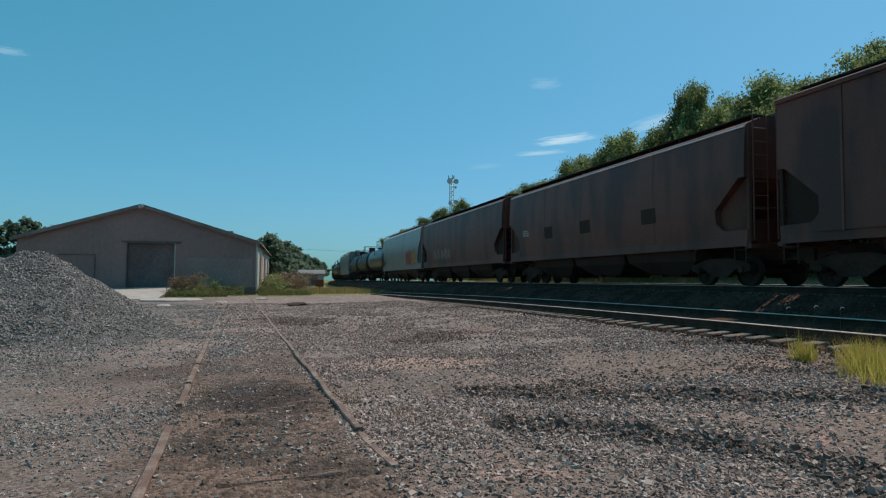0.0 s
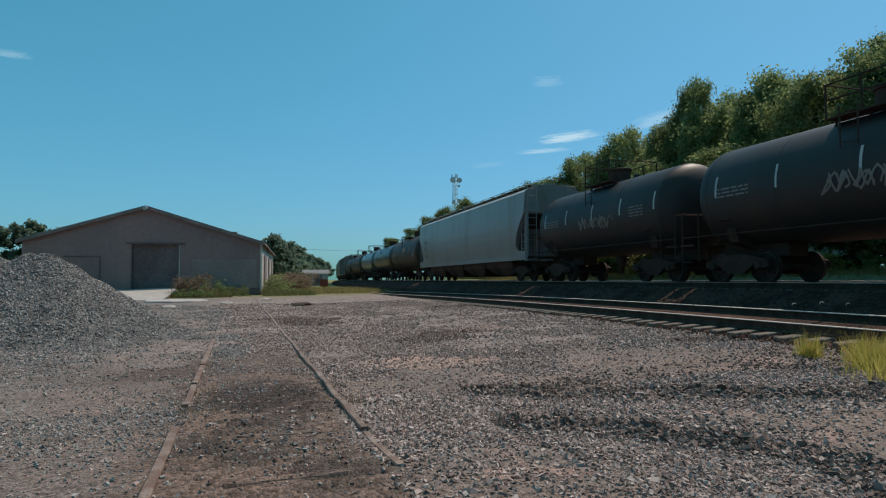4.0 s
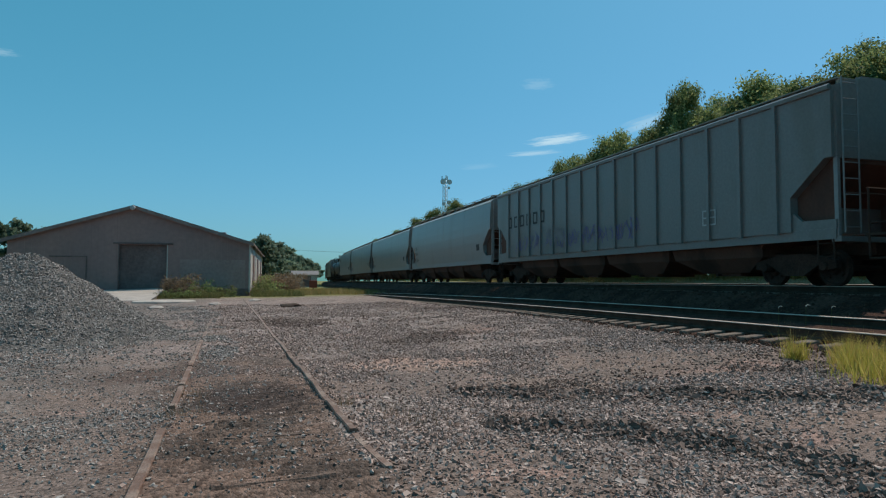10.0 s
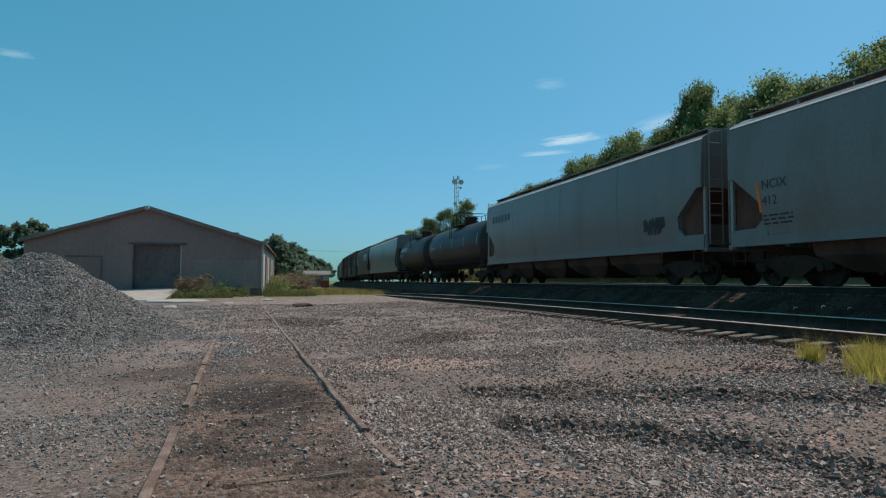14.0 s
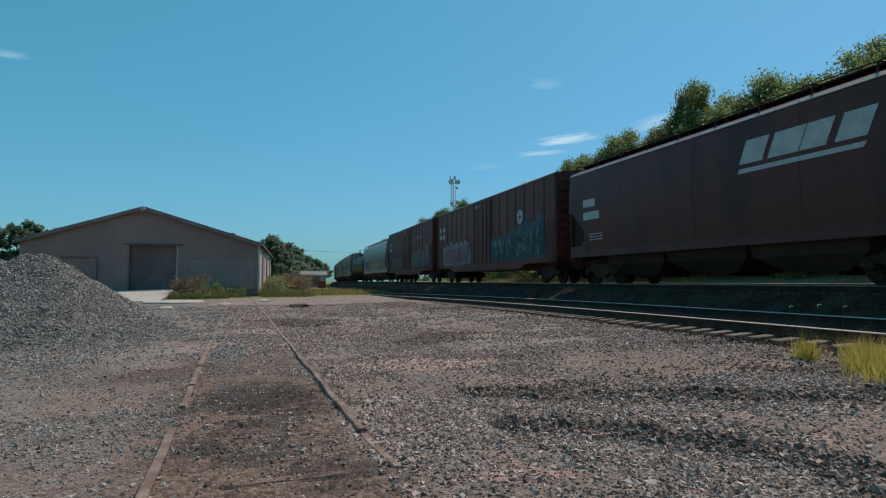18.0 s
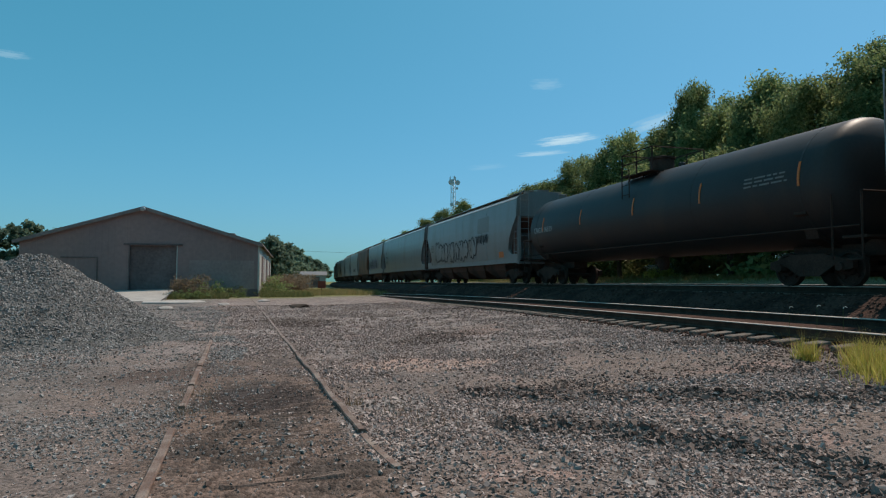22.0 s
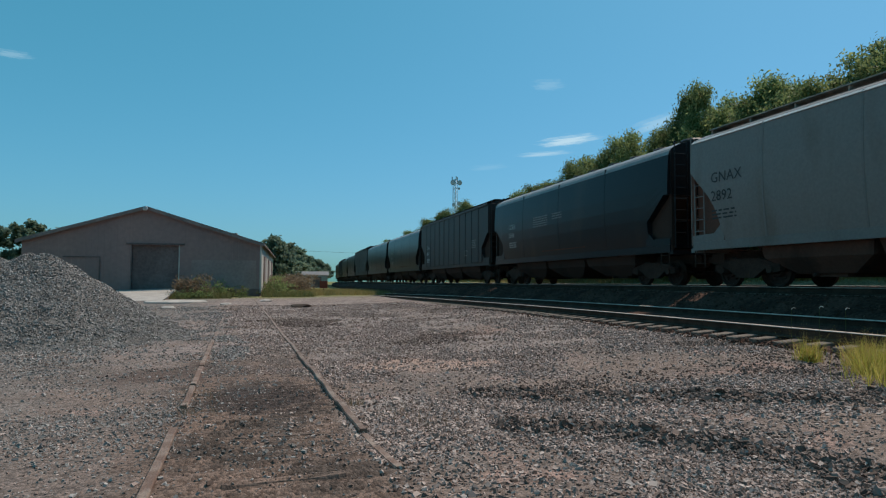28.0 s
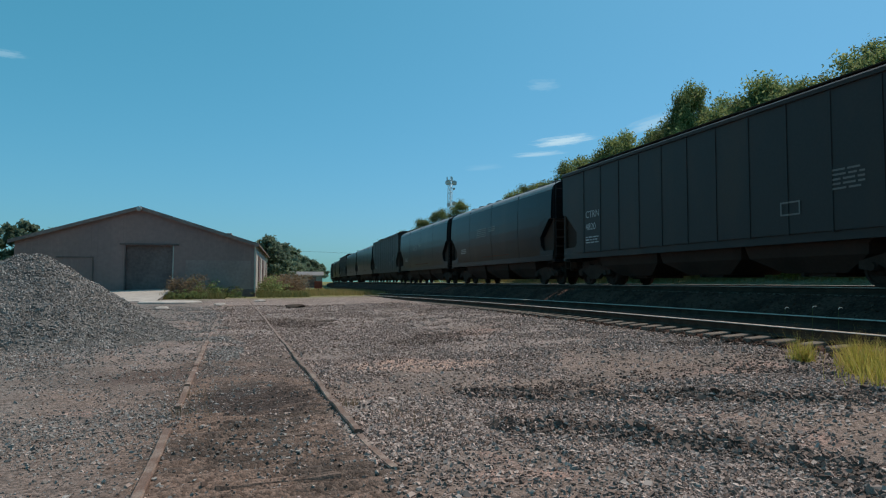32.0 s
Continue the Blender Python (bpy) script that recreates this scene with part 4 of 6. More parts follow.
def boxcar(name, label, ln, colour, top=4.95):
    car = new(name)
    tagged(car, label, "freight car", "cars of the freight train")
    bl = ln / 2 - 0.75

    def shell(bm):
        pts = [(-1.52, 1.08), (-1.52, top - 0.12), (-1.45, top - 0.06), (0, top + 0.12), (1.45, top - 0.06), (1.52, top - 0.12), (1.52, 1.08)]
        loft(bm, [[(x, y, z) for x, z in pts] for y in (-bl, bl)])
    add("body", (ln, top), shell, M[colour], car)

    def rim(bm):
        for s in (-1, 1):
            pts = [(1.42, top - 0.12), (1.545, top - 0.12), (1.55, top - 0.10), (1.51, top - 0.05), (1.42, top - 0.02)]
            loft(bm, [[(s * a, y, z) for a, z in pts] for y in (-bl - 0.02, bl + 0.02)])
    add("roof_rim", (ln, top), rim, M["weathered"], car, label="thin pale roof edge")

    def sill(bm):
        for s in (-1, 1):
            pts = [(-bl, 0.95), (-bl, 1.16), (bl, 1.16), (bl, 0.95), (bl - 3.2, 0.95), (bl - 4.2, 0.72), (-bl + 4.2, 0.72), (-bl + 3.2, 0.95)]
            loft(bm, [[(s * 1.5 + q, y, z) for y, z in pts] for q in (-0.05, 0.05)])
        box(bm, -0.3, 0.3, -bl, bl, 0.7, 1.08)
    add("side_sill", (ln,), sill, M[colour], car)

    def rib(bm):
        box(bm, -1.545, -1.515, -0.05, 0.05, 1.1, top - 0.14)
    n = 18
    for i in range(n):
        y = -bl + 0.15 + (2 * bl - 0.3) * i / (n - 1)
        if abs(y) > 1.7:
            add("side_post", (top,), rib, M[colour], car, pose(0, y, 0))

    def door_mesh(bm):
        box(bm, -1.585, -1.525, -1.55, 1.55, 1.12, top - 0.2)
    door = add("door", (top,), door_mesh, M[colour], car)

    def batten(bm):
        box(bm, -1.60, -1.583, -1.5, 1.5, -0.04, 0.04)

    def rodm(bm):
        rod(bm, (-1.63, 0, 1.15), (-1.63, 0, top - 0.25), 0.022, 5)
    for z in (1.7, 2.4, 3.1, 3.8, 4.4):
        add("door_batten", (), batten, M[colour], door, pose(0, 0, z))
    for y in (-1.1, -0.4, 0.4, 1.1):
        add("lock_rod", (top,), rodm, M["steel_dark"], door, pose(0, y, 0))
    for e in (-1, 1):
        add("ladder", (top,), ladder_mesh(0.6, 2.9), M[colour], car, pose(-1.6, e * (bl - 0.4), 0))

        def endm(bm):
            for i in range(9):
                z = 1.35 + i * 0.4
                box(bm, -1.35, 1.35, -0.05, 0.05, z - 0.09, z + 0.09)
        add("end_corrugation", (), endm, M[colour], car, pose(0, e * (bl + 0.03), 0))
    trucks(car, ln / 2 - 2.6)
    couplers(car, ln)
    return car, (lambda z: 1.59), bl


# ---- lettering and spray paint laid on a car's side ----
def bands(poly, step=0.14):
    """Cuts a flat shape into level strips, so that it follows a curved side."""
    lo, hi = min(p[1] for p in poly), max(p[1] for p in poly)
    if hi - lo < step * 1.5:
        return [poly]
    out = []
    n = int((hi - lo) / step) + 1
    for i in range(n):
        keep = poly
        for edge, sign in ((lo + (hi - lo) * i / n, 1), (lo + (hi - lo) * (i + 1) / n, -1)):
            cut = []
            for p, q in zip(keep, keep[1:] + keep[:1]):
                dp, dq = (p[1] - edge) * sign, (q[1] - edge) * sign
                if dp >= 0:
                    cut.append(p)
                if dp * dq < 0:
                    t = dp / (dp - dq)
                    cut.append((p[0] + (q[0] - p[0]) * t, edge))
            keep = cut
        if len(keep) > 2:
            out.append(keep)
    return out


def lay(car, name, polys, side, y0, z0, material, lift=0.008, label=""):
    """polys: faces as lists of (a, b), a to the reader's right and b up, laid on the side sheet from y0, z0."""
    verts, faces = [], []
    for k, whole in enumerate(polys):
        for poly in bands(whole):
            i = len(verts)
            for a, b in poly:
                z = z0 + b
                verts.append((-side(z) - lift - 0.00008 * (k % 90), y0 - a, z))
            faces.append(tuple(range(i, i + len(poly))))
    me = mesh_from(name, verts, faces, material)
    return hang(name, me, car, label)


FONT_CACHE = {}


def text_polys(txt, size):
    if (txt, size) not in FONT_CACHE:
        cu = bpy.data.curves.new("lettering", "FONT")
        cu.body, cu.size, cu.fill_mode, cu.resolution_u = txt, size, "FRONT", 2
        ob = new("lettering", cu)
        me = bpy.data.meshes.new_from_object(ob.evaluated_get(bpy.context.evaluated_depsgraph_get()))
        FONT_CACHE[(txt, size)] = [[(me.vertices[i].co.x, me.vertices[i].co.y) for i in p.vertices] for p in me.polygons]
        bpy.data.objects.remove(ob)
        bpy.data.meshes.remove(me)
        bpy.data.curves.remove(cu)
    return FONT_CACHE[(txt, size)]


def letter(car, txt, side, y0, z0, size, material):
    lay(car, "lettering", text_polys(txt, size), side, y0, z0, material)


def strip(a, b, w, h):
    return [(a, b), (a + w, b), (a + w, b + h), (a, b + h)]


def stencils(car, side, y0, z0, rows, material, w=1.0):
    rnd = random.Random(int(abs(y0 * 100)))
    polys = []
    for r in range(rows):
        a = 0
        while a < w:
            q = rnd.uniform(0.12, 0.4)
            polys.append(strip(a, -r * 0.105, min(q, w - a + 0.05), 0.045))
            a += q + 0.06
    tagged(lay(car, "stencil", polys, side, y0, z0, material), kind="stuff")


def blob(cx, cy, rx, ry, rnd, n=14, wob=0.25):
    out = []
    ph = [rnd.uniform(0, 6.28) for _ in range(3)]
    for i in range(n):
        a = 2 * pi * i / n
        k = 1 + wob * (sin(2 * a + ph[0]) * 0.5 + sin(3 * a + ph[1]) * 0.35 + sin(5 * a + ph[2]) * 0.2)
        out.append((cx + rx * k * cos(a), cy + ry * k * sin(a)))
    return out


def stroke(pts, w):
    polys = []
    for (x0, y0), (x1, y1) in zip(pts, pts[1:]):
        d = sqrt((x1 - x0) ** 2 + (y1 - y0) ** 2) or 1e-6
        nx, ny = -(y1 - y0) / d * w / 2, (x1 - x0) / d * w / 2
        ex, ey = (x1 - x0) / d * w * 0.4, (y1 - y0) / d * w * 0.4
        polys.append([(x0 + nx - ex, y0 + ny - ey), (x0 - nx - ex, y0 - ny - ey), (x1 - nx + ex, y1 - ny + ey), (x1 + nx + ex, y1 + ny + ey)])
    return polys


def sweep_line(pts, w):
    """A rounded brush line through pts: short quads with round joints."""
    path = []
    n = len(pts)
    for i in range(n - 1):
        p0, p1, p2, p3 = pts[max(i - 1, 0)], pts[i], pts[i + 1], pts[min(i + 2, n - 1)]
        for k in range(3):
            t = k / 3
            path.append(tuple(0.5 * (2 * b + (c - a) * t + (2 * a - 5 * b + 4 * c - d) * t * t + (3 * b - a - 3 * c + d) * t ** 3) for a, b, c, d in zip(p0, p1, p2, p3)))
    path.append(pts[-1])
    polys = stroke(path, w)
    for x, y in path[::2] + [path[-1]]:
        polys.append([(x + w / 2 * cos(pi * q / 4), y + w / 2 * sin(pi * q / 4)) for q in range(8)])
    return polys


def spray(car, side, y0, z0, w, h, n, seed, fill=None, line=None, glow=None, thick=0.07, rise=0.0):
    """A row of n spray-painted abstract letter forms: brush lines with a dark edge, a fill, and a cloud of colour behind that may rise along the row."""
    rnd = random.Random(seed)
    step = w / n
    back, proud = [], 0.0
    body = min(0.24 * step, 0.16 * h)
    fl = fill if isinstance(fill, (list, tuple)) else [fill]
    for i in range(n):
        hh = h * (1 + rise * i / max(1, n - 1))
        back.append(blob((i + 0.5) * step, hh / 2, step * 0.85, hh * 0.56, rnd, 22, 0.32))
        kx, ky, lean = step * rnd.uniform(0.7, 0.9), hh * rnd.uniform(0.74, 0.92), rnd.uniform(-0.05, 0.16) * hh
        ox, oy = i * step + 0.12 * step, hh * rnd.uniform(0.02, 0.12)
        runs = []
        for _ in range(2 if fill else 3):
            # a brush line that swings up and down through the form, with hooked ends
            high, run = rnd.random() < 0.5, []
            a = rnd.uniform(0.0, 0.35)
            for _ in range(rnd.randint(3, 5)):
                b = rnd.uniform(0.72, 1.0) if high else rnd.uniform(0.0, 0.3)
                run.append((ox + a * kx + lean * b, oy + b * ky))
                if rnd.random() < 0.4:
                    b = rnd.uniform(0.35, 0.65)
                    run.append((ox + (a + rnd.uniform(0.1, 0.35)) * kx + lean * b, oy + b * ky))
                a += rnd.uniform(0.12, 0.4)
                high = not high
            runs.append(run)
        edge, inner, shade = [], [], []
        for run in runs:
            if fill:
                edge += sweep_line(run, body + 2 * thick)
                inner += sweep_line(run, body)
                shade += sweep_line([(x + body * 0.16, y - body * 0.2) for x, y in run], body * 0.3)
            else:
                edge += sweep_line(run, thick)
                if thick > 0.05:
                    edge += sweep_line([(x + thick * 2.2, y - thick * 1.6) for x, y in run], thick * 0.5)
        if line:
            tagged(lay(car, "spray_outline", edge, side, y0, z0, M[line], 0.014 + proud), kind="stuff")
        if fill:
            tagged(lay(car, "spray_fill", inner, side, y0, z0, M[fl[i % len(fl)]], 0.024 + proud), kind="stuff")
            if fl[0] == "silver":
                tagged(lay(car, "spray_shade", shade, side, y0, z0, M["slate"], 0.034 + proud), kind="stuff")
    if glow:
        tagged(lay(car, "spray_background", back, side, y0, z0, M[glow], 0.006 + proud), kind="stuff")


def bubbles(car, side, y0, z0, w, h, n, seed, fills, line, thick):
    """A row of round spray-painted forms that touch, each in its own colour with a dark edge."""
    rnd = random.Random(seed)
    step = w / n
    for i in range(n):
        cx, cy = (i + 0.5) * step, h / 2
        form = blob(cx, cy, step * 0.58, h * 0.5, rnd, 26, 0.32)
        lay(car, "spray_fill", [form], side, y0, z0, M[fills[i % len(fills)]], 0.012 + 0.002 * i)
        edge = stroke(form + form[:1], thick)
        for _ in range(2):
            a, b = cx + rnd.uniform(-0.2, 0.2) * step, cy + h * 0.4
            edge += stroke([(a, b), (a + rnd.uniform(-0.15, 0.15) * step, b - h * 0.3), (a + rnd.uniform(-0.2, 0.2) * step, b - h * 0.55)], thick)
        tagged(lay(car, "spray_outline", edge, side, y0, z0, M[line], 0.022 + 0.002 * i), kind="stuff")


# ---- the train: couplings in metres along the line at the first moment ----
UNIT = 12.5
SPEED = 1.5220 * UNIT
JOINTS = [-0.37, 1.042, 2.43, 3.893, 5.405, 6.466, 7.424, 8.322, 10.193, 11.297, 12.426, 13.525, 14.847, 16.031, 17.712, 19.258, 20.872, 22.505,
          24.083, 25.253, 26.216, 27.994, 29.321, 31.013, 32.647, 34.301, 35.775, 37.317, 38.946, 39.933, 40.91, 41.93, 42.944, 43.934, 45.263, 46.664,
          47.947, 49.293, 50.651, 51.941]
while len(JOINTS) < 52:
    JOINTS.append(JOINTS[-1] + 1.33)
TRAIN = []


def length(i):
    return (JOINTS[i + 1] - JOINTS[i]) * UNIT


def place_car(i, made):
    TRAIN.append((i, made[0]))
    return made


def marks(made, txt, num, colour, back=1.6, z=3.0, size=0.42):
    """Reporting marks near the trailing end of the side, which is on the reader's left."""
    car, side, bl = made
    letter(car, txt, side, bl - back, z, size, M[colour])
    if num:
        letter(car, num, side, bl - back, z - size * 1.25, size, M[colour])
    stencils(car, side, bl - back, z - size * 1.25 - 0.3, 3, M[colour], 0.9)


def build_train():
    def ho(i, label, colour, **k):
        return place_car(i, hopper("hopper_car", label, length(i), colour, **k))

    def ta(i, label, colour, **k):
        return place_car(i, tank("tank_car", label, length(i), colour, **k))

    ho(0, "dark brown rusted covered hopper car", "brown", style="flat", slope="slopedark", eave=4.6)
    c = ho(1, "rust-brown covered hopper car with a pale roof rim", "brown", slope="slope", eave=4.35, hatches="long")
    stencils(c[0], c[1], c[2] - 1.7, 2.45, 3, M["chalk"], 0.6)
    for q in (-0.42, 0.1, 0.5):
        lay(c[0], "patch_plate", [strip(0, 0, 0.8, 0.5)], c[1], c[2] * q, 2.0, M["slopedark"])
    c = ho(2, "dark brown covered hopper car with faded tags", "brown", slope="slopedark", eave=4.42)
    spray(c[0], c[1], c[2] - 3.0, 1.5, 4.5, 0.9, 5, 21, None, "weathered", None, 0.06)
    c = ho(3, "off-white covered hopper car with orange and red spray paint", "white", rounded=True, slope="slope", rail="bracket")
    bubbles(c[0], c[1], -3.2, 1.5, 3.9, 1.1, 5, 31, ["scarlet", "scarlet", "scarlet", "amber", "amber"], "ink", 0.04)
    marks(c, "", "", "ink", 1.3, 2.7, 0.3)
    for i, l, m, t, nn, z in ((4, "slate grey tank car with orange reflectors", "tankblue", "TILX 161437", "chalk", 2.35), (5, "dull black tank car", "blackdull", "", "chalk", 2.6), (6, "dull black tank car", "blackdull", "", "chalk", 2.6)):
        c = ta(i, l, m, stripes="orange" if i == 4 else "chalk")
        if t:
            letter(c[0], t, c[1], c[2] - 1.1, z, 0.36, M[nn])
            lay(c[0], "placard", [strip(0, 0, 0.65, 0.4)], c[1], -1.1, 2.75, M["yellowplate"])
        else:
            stencils(c[0], c[1], c[2] - 1.2, 2.6, 3, M["weathered"], 1.2)
            spray(c[0], c[1], 1.0, 2.0, 2.4, 0.6, 3, i * 7, None, "weathered", None, 0.05)
        stencils(c[0], c[1], -c[2] + 2.2, 2.6, 4, M["weathered"], 0.8)
    c = ho(7, "long white covered hopper car with black reporting marks", "white", eave=4.5, slope="slopedark", bays=4, rail="bracket", rounded=True)
    marks(c, "EQUX", "13531", "ink", 1.85, 2.82, 0.4)
    lay(c[0], "reflector", [[(0, 0), (0.1, 0), (0.0, 0.9), (-0.1, 0.9)]], c[1], c[2] - 1.55, 1.7, M["orange"])
    ta_specs = ((8, "brown-black tank car with pale reflectors", "tankbrown", "", 1.5, "yellowplate"), (9, "slate tank car with white reporting marks", "tankblue", "HOKX 286436", 1.38, "orange"),
                (10, "glossy slate blue tank car", "tankbright", "TILX 161409", 1.38, "orange"), (11, "long brown tank car with faint orange marks", "tankbrown", "", 1.45, "chalk"),
                (12, "long black tank car", "blackdull", "", 1.4, "orange"))
    for i, l, m, t, r, st in ta_specs:
        c = ta(i, l, m, r=r, zc=2.62, stripes=st)
        if t:
            letter(c[0], t, c[1], c[2] - 1.0, 2.25, 0.36, M["chalk"])
        else:
            stencils(c[0], c[1], c[2] - 1.3, 2.5, 2, M["amber"], 1.8)
        lay(c[0], "placard", [strip(0, 0, 0.62, 0.3)], c[1], -0.55, 2.68, M["yellowplate"])
        stencils(c[0], c[1], -c[2] + 2.0, 2.7, 4, M["weathered"], 0.9)
        if i == 8:
            lay(c[0], "hazard_plate", [[(0, -0.2), (0.2, 0), (0, 0.2), (-0.2, 0)]], c[1], -c[2] + 1.6, 2.2, M["chalk"])
    c = ho(13, "ribbed light grey covered hopper car with spray paint along its foot", "dullgrey", style="ribbed", eave=4.5, slope="slope", bays=4)
    for k in range(6):
        lay(c[0], "brand_block", stroke([(0, 0), (0, 0.46), (0.36, 0.46), (0.36, 0), (0, 0)], 0.09), lambda z: 1.585, c[2] - 1.5 - k * 0.72, 2.75, M["ink"])
    spray(c[0], lambda z: 1.58, c[2] - 2.2, 1.45, 10.5, 0.9, 10, 131, None, "violet", None, 0.035)
    spray(c[0], lambda z: 1.58, c[2] - 5.6, 1.75, 1.6, 0.7, 3, 132, None, "silver", None, 0.08)
    lay(c[0], "notice_frame", stroke([(0, 0), (0.5, 0), (0.5, 0.4), (0, 0.4), (0, 0)], 0.045) + stroke([(0, 0.2), (0.5, 0.2)], 0.04), lambda z: 1.6, -c[2] + 4.2, 1.7, M["chalk"])
    for i, l, a, b in ((14, "light grey covered hopper car with brown end slopes", "CAIX", "73708"), (15, "light grey covered hopper car with brown end slopes", "NCLX", "187"),
                       (16, "light grey covered hopper car, dusty", "NCIX", "412"), (17, "pale grey covered hopper car with a faded green name", "", "")):
        c = ho(i, l, "grey" if i < 16 else "dullgrey", eave=4.5 if i == 14 else 4.42, slope="slope", bays=4, rail="bracket" if i == 14 else "board")
        if a:
            marks(c, a, b, "ink", 1.2, 2.5, 0.33)
            lay(c[0], "reflector", [[(0, 0), (0.1, 0), (0.0, 0.8), (-0.1, 0.8)]], c[1], c[2] - 1.1, 1.9, M["orange"])
        else:
            for k in range(6):
                lay(c[0], "brand_block", [strip(0, 0, 0.3, 0.38)], c[1], c[2] - 1.0 - k * 0.46, 3.3, M["slate"])
            stencils(c[0], c[1], c[2] - 1.2, 2.6, 3, M["weathered"], 0.8)
            spray(c[0], c[1], -c[2] + 3.0, 1.75, 0.7, 0.5, 2, 170, None, "ink", None, 0.09)
        lay(c[0], "panel", [strip(0, 0, 0.5, 0.35)], c[1], -c[2] + 2.3, 1.85, M["ink"])
    for i, t in ((18, ""), (19, "PROX 16243")):
        c = ta(i, "black tank car with white lettering", "blackdull", r=1.42, stripes="chalk" if i == 18 else "scarlet")
        if t:
            letter(c[0], t, c[1], c[2] - 0.7, 2.35, 0.36, M["chalk"])
            for k in range(6):
                lay(c[0], "brand_block", [strip(0, 0, 0.34, 0.36)], c[1], c[2] - 0.9 - k * 0.46, 2.85, M["chalk"])
        else:
            stencils(c[0], c[1], c[2] - 1.5, 2.6, 2, M["chalk"], 1.2)
    c = ho(20, "pale blue-grey covered hopper car with roof brackets", "greyblue", eave=4.45, rounded=True, slope="slope", rail="bracket", bays=4)
    marks(c, "CPCX", "817382", "ink", 1.5, 3.05, 0.42)
    lay(c[0], "placard", [strip(0, 0, 0.7, 0.35)], c[1], c[2] - 6.0, 2.1, M["orange"])
    stencils(c[0], c[1], -1.5, 3.3, 7, M["weathered"], 1.8)
    c = ho(21, "dark oxide red covered hopper car with a white emblem", "hopred", eave=4.5, slope="slopedark", rail="bracket")
    marks(c, "", "", "chalk", 1.6, 2.7, 0.4)
    for k, w in enumerate((0.8, 0.95, 0.75, 0.8)):
        a = k * 0.98
        lay(c[0], "brand_block", [[(a, 0), (a + w, 0), (a + w + 0.25, 0.62), (a + 0.25, 0.62)]], c[1], -1.95, 3.22, M["chalk"])
    lay(c[0], "brand_stroke", [[(0, 0), (3.7, 0), (3.78, 0.12), (0.05, 0.12)]], c[1], -1.9, 2.98, M["chalk"])
    lay(c[0], "lettering_bar", [strip(0, 0, 0.9, 0.3), strip(0, -0.5, 1.2, 0.3)], c[1], c[2] - 1.2, 3.0, M["chalk"])
    for i in (22, 23):
        c = place_car(i, boxcar("boxcar", "red-brown boxcar with large spray-painted letters" if i == 22 else "red-brown boxcar with silver spray paint", length(i), "boxred"))
        bl = c[2]
        flat, sheet = c[1], lambda z: 1.542
        if i == 22:
            spray(c[0], sheet, 8.0, 1.12, 5.7, 1.4, 8, 221, ["maroon", "slate", "maroon"], "silver", "silver", 0.07)
            spray(c[0], sheet, -1.7, 1.15, 6.8, 1.25, 9, 222, None, "inkteal", "teal", 0.08, 0.5)
            spray(c[0], sheet, -1.7, 1.2, 6.8, 1.25, 7, 223, None, "paleteal", None, 0.045, 0.5)
            lay(c[0], "round_emblem", [[(0.36 * cos(2 * pi * q / 20), 0.36 * sin(2 * pi * q / 20)) for q in range(20)]], flat, -5.8, 3.3, M["chalk"], -0.035)
            lay(c[0], "emblem_cross", [strip(-0.04, -0.24, 0.08, 0.48), strip(-0.24, -0.04, 0.48, 0.08)], flat, -5.8, 3.3, M["ink"], -0.03)
        else:
            spray(c[0], sheet, 7.5, 1.12, 5.0, 1.15, 8, 231, ["silver"], "slate", "teal", 0.04)
            spray(c[0], sheet, -1.7, 1.15, 6.2, 1.5, 5, 232, ["silver"], "slate", None, 0.07, 0.25)
            spray(c[0], sheet, -1.7, 1.2, 6.2, 1.5, 5, 232, None, "silver", None, 0.03, 0.3)
            for k in range(4):
                a = k * 0.95
                lay(c[0], "brand_block", [[(a, 0), (a + 0.4, 0), (a + 0.5, 0.24), (a + 0.1, 0.24)], [(a - 0.05, -0.11), (a + 0.45, -0.11), (a + 0.47, -0.06), (a - 0.03, -0.06)]], flat, -2.6, 3.6, M["silver"], -0.035)
        lay(c[0], "lettering_bar", [strip(0, 0, 0.3, 0.28), strip(0.9, 0, 0.35, 0.28), strip(0, -0.5, 0.5, 0.28), strip(0.75, -0.5, 0.5, 0.28)], flat, bl - 0.8, 3.55, M["chalk"], -0.035)
        lay(c[0], "stencil", [strip(0, 0, 1.0, 0.22)], flat, 1.2, 4.4, M["weathered"], 0.012)
        lay(c[0], "notice_plate", [strip(0, 0, 0.7, 0.45)], flat, -bl + 4.3, 2.0, M["ink"], -0.03)
    c = ho(24, "light grey covered hopper car with coloured spray-painted figures", "grey", eave=4.4, rounded=True, slope="slopedark", rail="bracket", bays=4)
    marks(c, "CPCX", "816610", "ink", 1.5, 2.85, 0.4)
    for k, cc in enumerate(("blue", "violet", "pink", "olive")):
        bubbles(c[0], c[1], c[2] - 2.3 - k * 1.35, 1.42, 1.0, 1.25, 2, 240 + k, [cc], "slate", 0.035)
    spray(c[0], c[1], -c[2] + 6.6, 1.5, 4.4, 1.05, 6, 247, "grey", "ink", None, 0.07)
    lay(c[0], "placard", [strip(0, 0, 0.6, 0.3)], c[1], 1.2, 2.6, M["orange"])
    stencils(c[0], c[1], 0.3, 3.0, 5, M["weathered"], 1.4)
    c = ta(25, "long black tank car with white reporting marks", "blackdull", r=1.42, stripes="orange")
    letter(c[0], "CRGX 16339", c[1], c[2] - 1.0, 2.35, 0.34, M["chalk"])
    stencils(c[0], c[1], -c[2] + 3.0, 2.8, 3, M["weathered"], 1.4)
